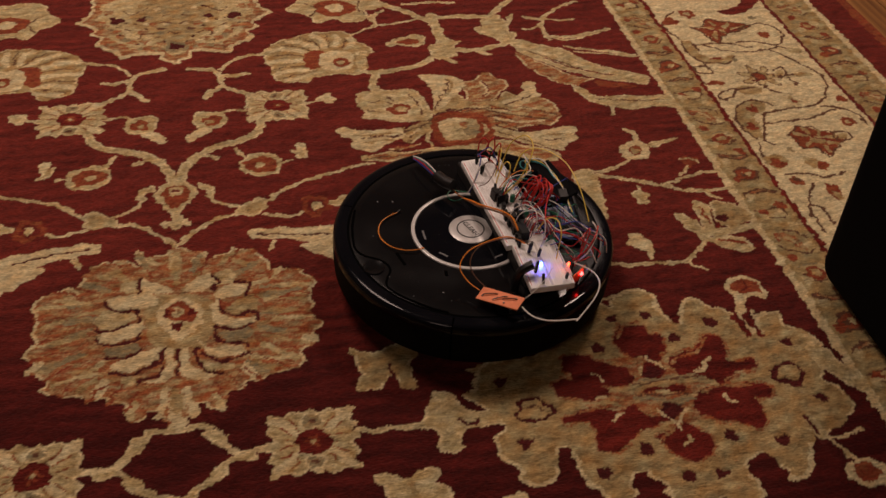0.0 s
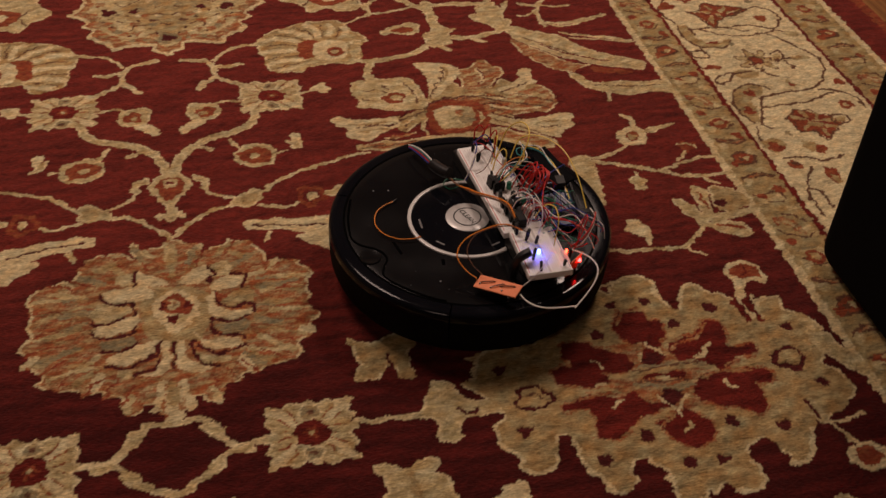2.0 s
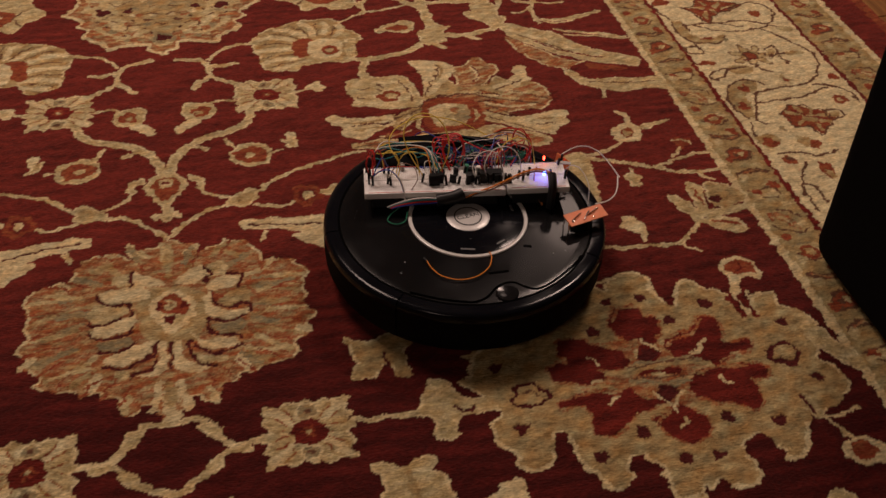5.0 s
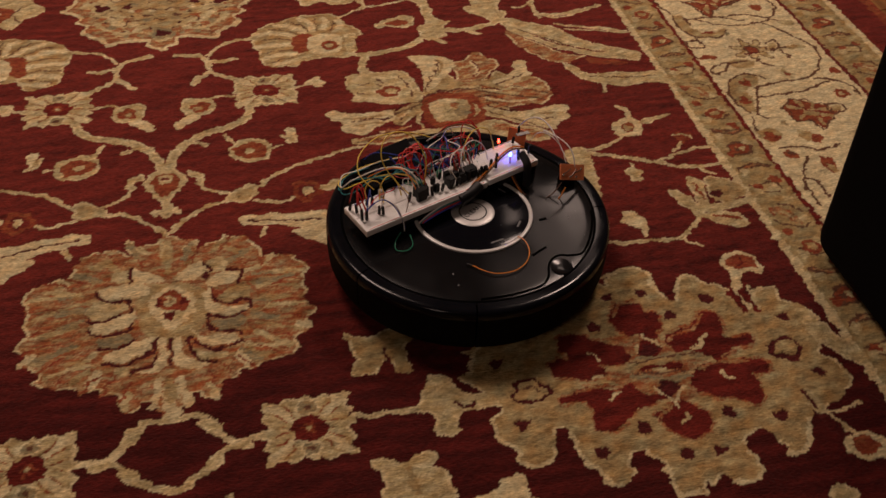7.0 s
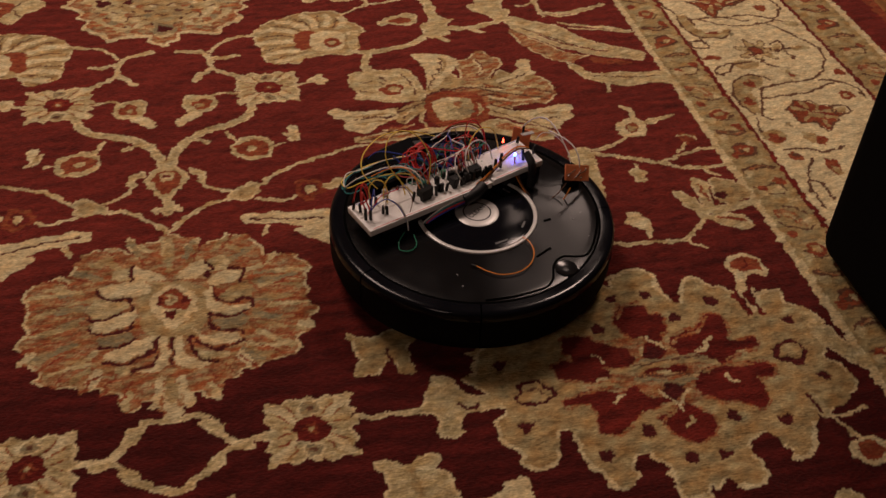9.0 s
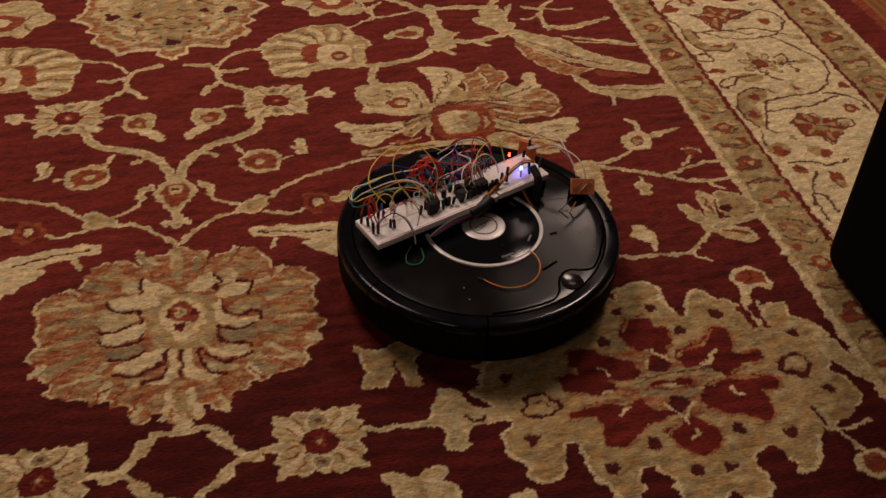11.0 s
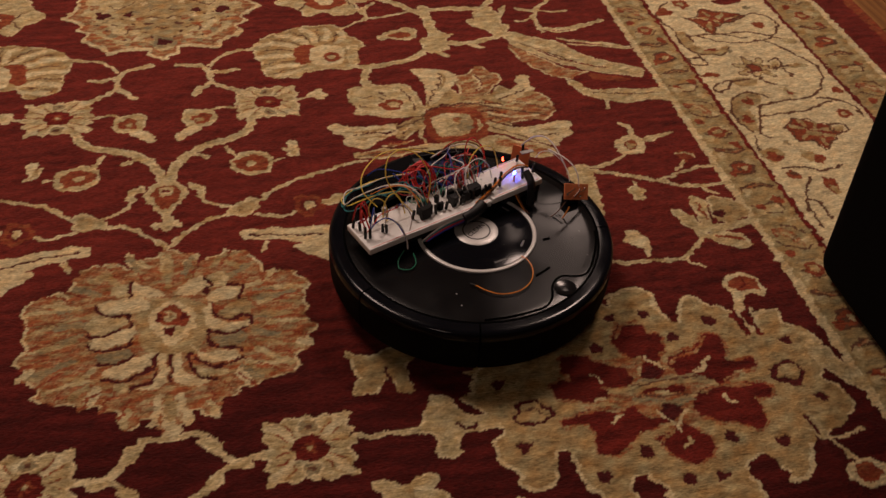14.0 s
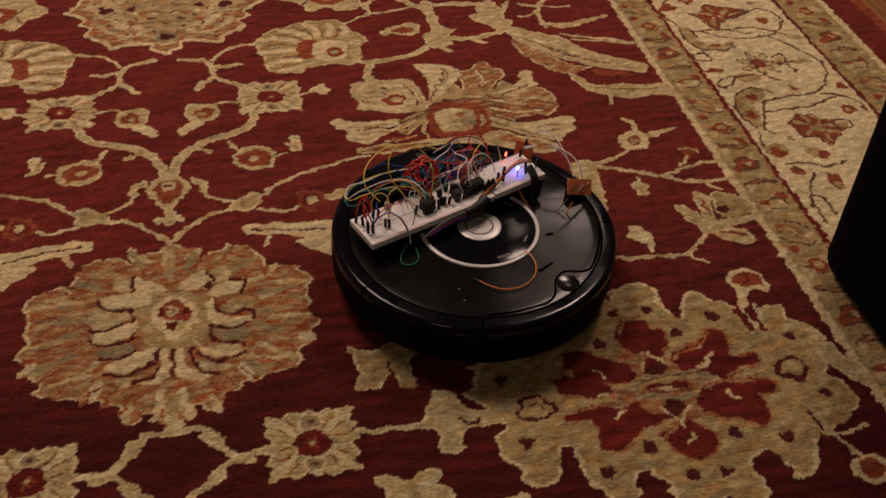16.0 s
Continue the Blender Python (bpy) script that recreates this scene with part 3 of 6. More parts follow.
# twigs between machine and border
field("tan", [(599, 1162), (632, 1165), (632, 1124), (624, 1070), (616, 1042), (608, 1053), (602, 1087), (594, 1117)])
stroke("tan", 7, [(616, 1159), (654, 1161), (687, 1176), (705, 1188)])
field("cream", [(698, 1221), (726, 1232), (742, 1218), (740, 1198), (727, 1182), (700, 1186), (691, 1200)])
field("brick", [(708, 1213), (724, 1220), (730, 1206), (714, 1193)])
spot("sand", 718, 1207, 7, 8)
stroke("cream", 11, [(729, 1225), (732, 1252), (721, 1263)])
field("tan", [(736, 1219), (763, 1226), (801, 1229), (774, 1217), (751, 1209)])
stroke("tan", 7, [(636, 1150), (669, 1138), (704, 1123), (733, 1115), (770, 1125), (802, 1135), (833, 1135)])
stroke("tan", 7, [(728, 1114), (754, 1098), (782, 1088), (813, 1091), (838, 1087)])
stroke("sand", 6, [(786, 1086), (803, 1068)])
spot("tan", 685, 1089, 12, 17)
stroke("tan", 6, [(690, 1114), (685, 1100)])
spot("brick", 794, 1165, 14, 14)
stroke("tan", 3, [(780, 1172), (796, 1175), (808, 1159)])
stroke("cream", 5, [(786, 1153), (768, 1132)])
field("tan", [(715, 1040), (734, 1039), (748, 1018), (754, 990), (744, 977), (734, 991), (725, 1016)])
field("tan", [(759, 1066), (779, 1058), (771, 1016), (770, 1000), (810, 1006), (847, 1009), (826, 993), (793, 988), (756, 986), (752, 1013)])
field("sand", [(785, 1061), (821, 1050), (836, 1024), (810, 1006), (779, 1007), (779, 1035)])
spot("wine", 789, 1023, 10, 9)
stroke("brick", 4, [(766, 1055), (765, 1014)])
field("tan", [(746, 982), (778, 986), (803, 973), (808, 947), (782, 947), (760, 964)])
stroke("brick", 5, [(763, 978), (799, 964)])
stroke("tan", 7, [(744, 977), (725, 958), (703, 942), (676, 939), (636, 942), (593, 948)])
stroke("tan", 5, [(698, 941), (720, 917)])
field("cream", [(634, 1005), (652, 1007), (661, 987), (659, 960), (647, 950), (647, 972), (630, 984)])
# upper palmette
field("tan", [(278, 1246), (310, 1254), (367, 1253), (414, 1259), (503, 1265), (545, 1244), (596, 1215), (577, 1193), (535, 1209), (492, 1221), (446, 1221), (392, 1236), (334, 1232), (285, 1236)])
field("rust", [(292, 1249), (338, 1250), (388, 1246), (358, 1239), (313, 1237)])
field("rust", [(512, 1254), (543, 1236), (583, 1213), (568, 1202), (538, 1220), (508, 1238)])
stroke("brown", 3, [(286, 1241), (337, 1245), (394, 1247)])
field("sand", [(413, 1353), (436, 1393), (464, 1411), (484, 1386), (525, 1378), (551, 1403), (566, 1390), (607, 1377), (616, 1353), (569, 1332), (498, 1341), (452, 1354)])
field("rust", [(435, 1362), (493, 1374), (538, 1353), (577, 1361), (617, 1367), (628, 1324), (611, 1303), (583, 1295), (546, 1294), (521, 1287), (506, 1300), (497, 1338), (464, 1352)])
stroke("tan", 10, [(448, 1365), (497, 1362), (534, 1340), (569, 1330)])
stroke("tan", 8, [(536, 1348), (579, 1347), (615, 1342)])
stroke("cream", 5, [(513, 1328), (550, 1308), (594, 1310)])
stroke("brown", 3, [(434, 1357), (489, 1357), (544, 1332), (612, 1309)])
stroke("brown", 3, [(517, 1321), (546, 1292), (573, 1282)])
stroke("brown", 3, [(563, 1357), (596, 1339), (622, 1322)])
field("tan", [(506, 1300), (535, 1296), (560, 1277), (582, 1248), (599, 1226), (566, 1236), (531, 1261), (505, 1275)])
stroke("brown", 3, [(509, 1289), (539, 1267), (573, 1238)])
field("rust", [(482, 1439), (500, 1444), (512, 1454), (535, 1470), (548, 1449), (559, 1440), (562, 1420), (544, 1402), (526, 1380), (500, 1377), (483, 1384), (482, 1411)])
stroke("tan", 7, [(492, 1420), (513, 1429), (534, 1437)])
stroke("red", 4, [(521, 1439), (524, 1410), (509, 1390)])
stroke("tan", 5, [(493, 1398), (512, 1401), (536, 1408)])
field("sand", [(419, 1370), (441, 1389), (471, 1384), (493, 1374), (447, 1361), (424, 1353)])
field("cream", [(413, 1471), (446, 1473), (472, 1467), (488, 1438), (472, 1412), (452, 1390), (431, 1363), (420, 1369), (426, 1407), (424, 1437)])
stroke("sand", 6, [(464, 1453), (463, 1427), (447, 1404)])
stroke("brown", 3, [(461, 1459), (455, 1428), (438, 1400), (422, 1367)])
field("cream", [(542, 1360), (540, 1376), (561, 1381), (583, 1401), (584, 1421), (598, 1433), (611, 1424), (607, 1400), (611, 1381), (591, 1377), (566, 1356)])
stroke("brown", 3, [(540, 1362), (567, 1372), (594, 1388)])
field("tan", [(298, 1426), (326, 1431), (345, 1436), (363, 1431), (394, 1434), (408, 1404), (413, 1371), (411, 1343), (381, 1333), (352, 1335), (319, 1348), (297, 1357), (304, 1371), (297, 1388)])
stroke("cream", 8, [(309, 1415), (336, 1418), (360, 1411)])
stroke("cream", 8, [(307, 1365), (332, 1354), (363, 1344)])
stroke("cream", 7, [(375, 1415), (394, 1399), (401, 1367)])
stroke("brown", 2.5, [(315, 1399), (339, 1400), (350, 1392)])
stroke("brown", 2.5, [(336, 1415), (358, 1402)])
stroke("brown", 2.5, [(384, 1416), (396, 1384), (398, 1352)])
stroke("brown", 2.5, [(312, 1375), (331, 1367)])
spot("cream", 362, 1373, 24, 21)
spot("brick", 362, 1373, 19, 15)
spot("tan", 365, 1373, 10, 7)
field("sand", [(351, 1313), (380, 1324), (409, 1343), (408, 1314), (380, 1286), (358, 1274)])
stroke("brown", 3, [(411, 1337), (384, 1308), (359, 1280)])
stroke("brown", 3, [(356, 1307), (378, 1313), (401, 1326)])
stroke("cream", 5, [(366, 1295), (384, 1308)])
field("cream", [(251, 1327), (270, 1331), (286, 1318), (309, 1319), (332, 1318), (357, 1312), (361, 1293), (338, 1285), (322, 1273), (301, 1260), (280, 1268), (268, 1280), (274, 1294), (255, 1307)])
stroke("sand", 5, [(278, 1308), (313, 1306), (350, 1303)])
stroke("sand", 5, [(292, 1286), (315, 1286), (339, 1289)])
stroke("brown", 2.5, [(288, 1298), (323, 1297)])
field("cream", [(552, 1265), (570, 1280), (593, 1281), (624, 1288), (644, 1279), (634, 1262), (638, 1248), (617, 1241), (604, 1223), (590, 1237), (570, 1248)])
stroke("sand", 5, [(575, 1265), (605, 1265), (629, 1265)])
stroke("brown", 2.5, [(583, 1254), (613, 1252)])
field("brick", [(411, 1337), (439, 1351), (475, 1349), (497, 1339), (506, 1305), (501, 1272), (489, 1258), (454, 1259), (420, 1263), (406, 1283)])
field("tan", [(420, 1321), (447, 1333), (488, 1325), (496, 1295), (482, 1275), (457, 1271), (426, 1276), (417, 1295)])
field("cream", [(423, 1318), (440, 1326), (440, 1304), (429, 1291), (421, 1298)])
spot("rust", 458, 1315, 8, 7)
field("sage", [(461, 1307), (485, 1313), (485, 1289), (465, 1280), (458, 1289)])
stroke("brick", 8, [(412, 1276), (444, 1263), (488, 1266)])
stroke("brown", 2.5, [(413, 1342), (440, 1355), (488, 1353)])
stroke("tan", 6, [(403, 1305), (393, 1286), (397, 1264)])
# fan palmettes, mirrored
field("sand", [(153, 1586), (176, 1617), (207, 1632), (255, 1645), (306, 1641), (322, 1609), (341, 1585), (346, 1564), (331, 1543), (330, 1512), (306, 1497), (267, 1500), (229, 1503), (221, 1475), (179, 1482), (161, 1503), (162, 1533), (154, 1553)], True)
stroke("cream", 13, [(236, 1570), (198, 1589), (164, 1589)], True)
stroke("cream", 13, [(231, 1544), (195, 1550), (159, 1552)], True)
stroke("cream", 12, [(230, 1517), (196, 1516), (167, 1506)], True)
stroke("cream", 11, [(228, 1499), (203, 1489), (187, 1488)], True)
stroke("cream", 12, [(248, 1588), (221, 1613), (199, 1617)], True)
stroke("cream", 12, [(261, 1594), (257, 1620), (243, 1634)], True)
stroke("cream", 11, [(281, 1591), (287, 1614), (286, 1631)], True)
stroke("cream", 11, [(300, 1580), (312, 1598), (311, 1619)], True)
stroke("cream", 8, [(315, 1561), (334, 1566)], True)
stroke("brown", 2.5, [(230, 1560), (196, 1569), (169, 1570)], True)
stroke("brown", 2.5, [(227, 1529), (198, 1531), (165, 1525)], True)
stroke("brown", 2.5, [(237, 1578), (214, 1600), (185, 1603)], True)
stroke("brown", 2.5, [(255, 1591), (239, 1614), (220, 1626)], True)
stroke("brown", 2.5, [(269, 1593), (271, 1613), (266, 1633)], True)
stroke("brown", 2.5, [(292, 1585), (301, 1604), (300, 1625)], True)
stroke("brown", 2.5, [(220, 1508), (199, 1500), (180, 1493)], True)
field("brick", [(224, 1572), (243, 1585), (259, 1579), (256, 1550), (242, 1519), (223, 1522)], True)
field("cream", [(252, 1568), (277, 1576), (306, 1563), (307, 1531), (296, 1506), (259, 1509), (246, 1526)], True)
field("brick", [(269, 1545), (286, 1552), (300, 1540), (294, 1522), (274, 1523)], True)
field("tan", [(277, 1540), (290, 1540), (287, 1529), (277, 1530)], True)
field("tan", [(317, 1557), (332, 1562), (327, 1518), (310, 1508)], True)
# vines along the top
stroke("tan", 14, [(217, 1486), (243, 1500), (297, 1500), (345, 1494), (396, 1501), (435, 1517), (458, 1545)])
stroke("tan", 15, [(339, 1488), (329, 1452), (333, 1419), (342, 1404)])
field("tan", [(448, 1571), (472, 1584), (483, 1603), (504, 1578), (494, 1555), (495, 1535), (477, 1526), (459, 1521), (450, 1542)])
stroke("tan", 20, [(476, 1687), (476, 1636), (477, 1587)])
stroke("tan", 8, [(487, 1571), (510, 1581)])
stroke("tan", 10, [(470, 1527), (487, 1510)])
stroke("tan", 13, [(488, 1550), (529, 1549), (568, 1555), (599, 1571), (616, 1598)])
stroke("cream", 10, [(524, 1550), (552, 1533)])
field("tan", [(549, 1631), (581, 1630), (600, 1618), (610, 1592), (613, 1564), (596, 1563), (572, 1592), (553, 1602)])
stroke("tan", 9, [(564, 1615), (581, 1674)])
stroke("tan", 9, [(598, 1609), (629, 1666)])
stroke("tan", 6, [(315, 1631), (360, 1653), (427, 1668), (473, 1681)])
field("tan", [(377, 1595), (406, 1611), (440, 1614), (449, 1588), (424, 1571), (400, 1579), (379, 1579)])
field("brick", [(394, 1592), (420, 1603), (437, 1589), (419, 1580)])
field("rust", [(602, 1531), (637, 1491), (673, 1455), (693, 1430), (721, 1426), (674, 1407), (637, 1438), (611, 1479)])
field("tan", [(600, 1580), (646, 1561), (695, 1526), (737, 1473), (789, 1439), (816, 1416), (805, 1396), (740, 1420), (687, 1449), (642, 1490), (611, 1529)])
stroke("cream", 6, [(617, 1553), (665, 1514), (714, 1468)])
stroke("red", 4, [(651, 1504), (701, 1459), (760, 1432)])
stroke("brown", 3, [(628, 1535), (669, 1494), (711, 1457)])
stroke("tan", 7, [(699, 1538), (762, 1517), (819, 1493)])
field("brick", [(719, 1419), (756, 1406), (787, 1391), (750, 1389), (723, 1400)])
stroke("tan", 6, [(685, 1646), (677, 1609), (682, 1580), (727, 1566), (803, 1593)])
stroke("tan", 5, [(712, 1519), (772, 1504), (823, 1488)])
stroke("tan", 9, [(688, 1579), (742, 1577), (804, 1597)])
field("tan", [(672, 1408), (692, 1390), (710, 1368), (755, 1364), (795, 1361), (829, 1355), (842, 1324), (841, 1296), (827, 1313), (801, 1324), (759, 1321), (724, 1334), (690, 1354)])
stroke("brown", 3, [(707, 1358), (759, 1349), (818, 1343)])
stroke("tan", 8, [(722, 1334), (717, 1311)])
# vines that link the leaves at the top
stroke("tan", 15, [(378, 1747), (415, 1721), (445, 1685), (469, 1662), (477, 1622)])
stroke("tan", 13, [(482, 1675), (516, 1677), (551, 1671), (585, 1669), (606, 1693), (639, 1726)])
stroke("tan", 8, [(429, 1739), (475, 1736), (528, 1734)])
stroke("tan", 7, [(651, 1660), (679, 1646), (704, 1668), (739, 1695), (774, 1711)])
stroke("tan", 7, [(638, 1613), (662, 1614), (680, 1631), (691, 1651)])
stroke("tan", 7, [(690, 1647), (717, 1639), (744, 1638)])
stroke("tan", 7, [(678, 1629), (675, 1593), (678, 1568)])
stroke("tan", 8, [(364, 1671), (366, 1697), (388, 1715)])
field("tan", [(564, 1647), (583, 1674), (608, 1669), (611, 1616), (605, 1582), (579, 1592), (552, 1605), (562, 1624)])
# buds and half flowers above
stroke("tan", 5, [(199, 1404), (219, 1411), (233, 1416)], True)
spot("cream", 244, 1421, 16, 15, True)
spot("tan", 248, 1423, 7, 7, True)
field("tan", [(202, 1741), (228, 1769), (247, 1815), (366, 1802), (383, 1752), (385, 1728), (355, 1716), (356, 1689), (319, 1675), (287, 1691), (257, 1682), (237, 1714)], True)
field("brick", [(259, 1750), (287, 1767), (329, 1753), (335, 1721), (297, 1704), (266, 1717)], True)
field("cream", [(284, 1745), (307, 1749), (315, 1730), (296, 1720), (283, 1727)], True)
stroke("brown", 3, [(242, 1760), (261, 1734), (247, 1706)], True)
stroke("brown", 3, [(349, 1763), (341, 1730), (350, 1701)], True)
stroke("tan", 8, [(353, 1701), (365, 1667), (355, 1649)], True)
# far medallion on the axis
field("cream", [(-1, 1559), (13, 1573), (28, 1582), (26, 1600), (45, 1601), (66, 1598), (94, 1590), (100, 1610), (119, 1624), (139, 1641), (132, 1665), (151, 1683), (143, 1701), (179, 1730), (159, 1754), (153, 1785), (144, 1834), (0, 1856)], True)
field("rust", [(-1, 1570), (12, 1581), (22, 1588), (21, 1609), (44, 1612), (65, 1607), (90, 1601), (96, 1619), (116, 1633), (131, 1648), (126, 1669), (145, 1686), (136, 1705), (167, 1731), (151, 1754), (146, 1786), (137, 1832), (0, 1850)], True)
field("tan", [(-1, 1593), (16, 1604), (19, 1623), (45, 1633), (79, 1621), (86, 1637), (107, 1654), (119, 1672), (114, 1690), (130, 1706), (124, 1724), (145, 1737), (133, 1763), (128, 1801), (0, 1844)], True)
field("sand", [(-1, 1642), (26, 1655), (46, 1672), (67, 1696), (82, 1732), (70, 1779), (49, 1820), (0, 1834)], True)
dots("rust", 9, [(25, 1638), (53, 1649), (76, 1649), (94, 1667), (107, 1691), (118, 1722), (123, 1764), (40, 1707), (59, 1682)], True)
dots("sage", 7, [(12, 1616), (35, 1621), (62, 1623), (87, 1659), (101, 1712), (26, 1675), (47, 1736), (20, 1754)], True)
dots("cream", 6, [(46, 1644), (70, 1667), (88, 1687), (97, 1745), (54, 1712), (34, 1768), (16, 1710)], True)
spot("sage", -1, 1625, 20, 20, True)
spot("wine", -1, 1625, 12, 11, True)
spot("tan", 106, 1732, 20, 19, True)
spot("wine", 106, 1732, 13, 12, True)
spot("wine", 60, 1732, 8, 10, True)
spot("brown", 26, 1689, 8, 6, True)
stroke("brown", 3, [(6, 1709), (19, 1719), (33, 1711)], True)
stroke("brown", 3, [(39, 1673), (57, 1677), (66, 1661)], True)
stroke("brown", 3, [(66, 1764), (83, 1753), (95, 1764)], True)
stroke("brown", 3, [(-1, 1669), (12, 1676)], True)
stroke("brown", 3, [(77, 1689), (92, 1698)], True)
stroke("wine", 3, [(11, 1746), (27, 1738)], True)
stroke("wine", 3, [(48, 1778), (61, 1765)], True)
dots("wine", 3, [(32, 1663), (50, 1695), (75, 1715), (89, 1722), (101, 1677), (66, 1642), (19, 1642), (116, 1699)], True)
# gold specks
spot("cream", -72, 724, 1, 2)
# main border: vines, palmettes and leaves
stroke("brown", 4.6, [(955, 1646), (919, 1609), (915, 1576), (925, 1542)])
field("sand", [(926, 1537), (945, 1522), (946, 1484), (970, 1460), (1002, 1468), (988, 1446), (947, 1447), (928, 1468), (920, 1496)])
stroke("brown", 4.6, [(925, 1533), (923, 1495), (930, 1466), (951, 1449), (989, 1449), (1003, 1464)])
stroke("brown", 4.6, [(945, 1522), (947, 1492)])
spot("brick", 968, 1463, 11, 6)
field("brick", [(966, 1581), (993, 1581), (1011, 1611), (1049, 1588), (1083, 1572), (1046, 1557), (1019, 1543), (995, 1520), (982, 1556)])
for petal in ([(984, 1576), (1004, 1570)], [(1012, 1600), (1016, 1584)], [(1044, 1584), (1030, 1574)], [(1068, 1570), (1046, 1566)], [(1022, 1550), (1020, 1562)], [(998, 1536), (1004, 1554)]):
    stroke("sand", 9, petal)
stroke("brown", 3.5, [(966, 1581), (990, 1583), (1010, 1612), (1030, 1596), (1050, 1589), (1084, 1572), (1050, 1557), (1020, 1543), (996, 1519), (984, 1540), (980, 1558), (966, 1581)])
stroke("red", 4, [(984, 1574), (1022, 1555), (1063, 1568)])
field("red", [(1045, 1639), (1090, 1653), (1127, 1687), (1159, 1683), (1112, 1636), (1062, 1618)])
spot("brick", 979, 1634, 15, 17)
spot("tan", 979, 1634, 7, 7)
spot("brick", 933, 1607, 16, 14)
stroke("brown", 4.6, [(942, 1514), (983, 1517), (1061, 1513), (1100, 1497), (1128, 1519), (1134, 1554), (1110, 1580), (1080, 1575), (1044, 1552)])
stroke("brown", 4, [(959, 1516), (1003, 1485), (1069, 1480), (1104, 1492)])
stroke("brown", 4, [(1015, 1513), (1052, 1493)])
stroke("brown", 4.6, [(1082, 1483), (1108, 1444), (1129, 1406), (1137, 1379), (1127, 1342), (1097, 1304), (1052, 1288), (1020, 1288), (973, 1278)])
stroke("brown", 4, [(1100, 1497), (1121, 1482)])
spot("tan", 1128, 1472, 15, 11)
stroke("brown", 4.6, [(1089, 1288), (1117, 1279), (1137, 1258), (1139, 1223)])
stroke("brown", 4.6, [(975, 1276), (955, 1233), (943, 1202), (956, 1190)])
stroke("brown", 4.6, [(964, 1248), (1013, 1253), (1056, 1256), (1108, 1277)])
blossom(1022, 1393, 41)
field("sand", [(966, 1365), (993, 1367), (1009, 1353), (990, 1337), (962, 1345)])
stroke("red", 5, [(1003, 1382), (1029, 1383)])
stroke("brown", 4.6, [(1010, 1368), (1022, 1347), (1038, 1336)])
stroke("brown", 4.6, [(957, 1357), (996, 1361)])
stroke("brown", 4.6, [(1056, 1410), (1075, 1418), (1076, 1398), (1057, 1385), (1047, 1398)])
spot("sand", 1065, 1401, 8, 8)
spot("sand", 1104, 1390, 18, 8)
stroke("brown", 4.6, [(1065, 1389), (1088, 1392)])
stroke("brown", 4.6, [(1072, 1383), (1079, 1358)])
stroke("brown", 4.6, [(914, 1440), (934, 1441), (943, 1420), (926, 1414), (911, 1426), (912, 1440)])
stroke("brown", 4.6, [(919, 1340), (934, 1354), (963, 1359), (947, 1339), (928, 1328), (918, 1336)])
spot("brick", 931, 1383, 17, 8)
stroke("brown", 4.6, [(938, 1452), (938, 1426)])
field("sand", [(940, 1308), (966, 1319), (989, 1312), (984, 1289), (956, 1275), (951, 1242), (941, 1210), (927, 1224), (921, 1251), (925, 1280)])
stroke("brown", 4.6, [(1002, 1299), (991, 1315), (960, 1318), (934, 1298), (922, 1268), (921, 1238), (931, 1210)])
spot("brick", 964, 1296, 9, 11)
spot("brick", 937, 1244, 9, 12)
spot("tan", 1047, 1311, 9, 15)
spot("brick", 1047, 1311, 5, 8)
field("brick", [(990, 1211), (1016, 1234), (1035, 1225), (1058, 1215), (1078, 1190), (1058, 1172), (1032, 1147), (1022, 1171), (997, 1181)])
stroke("brown", 3.5, [(988, 1212), (1003, 1222), (1014, 1237), (1026, 1228), (1040, 1230), (1048, 1218), (1066, 1214), (1068, 1200), (1082, 1189), (1066, 1180), (1060, 1168), (1046, 1162), (1032, 1144), (1024, 1158), (1022, 1172), (1004, 1176), (995, 1184), (998, 1198), (988, 1212)])
for petal in ([(1002, 1214), (1016, 1206)], [(1020, 1228), (1026, 1212)], [(1046, 1220), (1040, 1206)], [(1066, 1200), (1050, 1196)], [(1062, 1180), (1048, 1184)], [(1036, 1158), (1036, 1174)], [(1008, 1184), (1020, 1188)]):
    stroke("sand", 8, petal)
field("olive", [(1024, 1204), (1042, 1202), (1046, 1188), (1030, 1182), (1020, 1190)])
stroke("crimson", 4, [(1012, 1218), (1032, 1198), (1058, 1188)])
stroke("brown", 4.6, [(1072, 1211), (1092, 1206), (1094, 1191), (1071, 1186), (1064, 1200)])
spot("sand", 1080, 1198, 8, 7)
spot("brick", 1112, 1236, 13, 11)
spot("tan", 1112, 1236, 6, 5)
spot("brick", 1098, 1537, 12, 11)
spot("brick", 1135, 1304, 10, 10)
stroke("brown", 4.6, [(929, 1195), (921, 1165), (918, 1142)])
field("sand", [(919, 1160), (943, 1162), (954, 1144), (930, 1125), (917, 1139)])
spot("brick", 936, 1142, 13, 13)
spot("sand", 993, 1134, 13, 13)
spot("brick", 1005, 1123, 9, 13)
stroke("brown", 4.6, [(935, 1112), (965, 1108), (992, 1095), (1037, 1106)])
spot("brick", 943, 1093, 10, 11)
spot("brown", 946, 1096, 5, 5)
stroke("brown", 4, [(967, 1081), (944, 1050), (929, 1010), (929, 968)])
stroke("brown", 4.6, [(938, 1034), (953, 1020), (949, 987)])
spot("brick", 991, 1060, 11, 21)
spot("sand", 992, 1049, 6, 12)
dots("sage", 6, [(1103, 1604), (1175, 1531), (999, 1452), (973, 1173)])
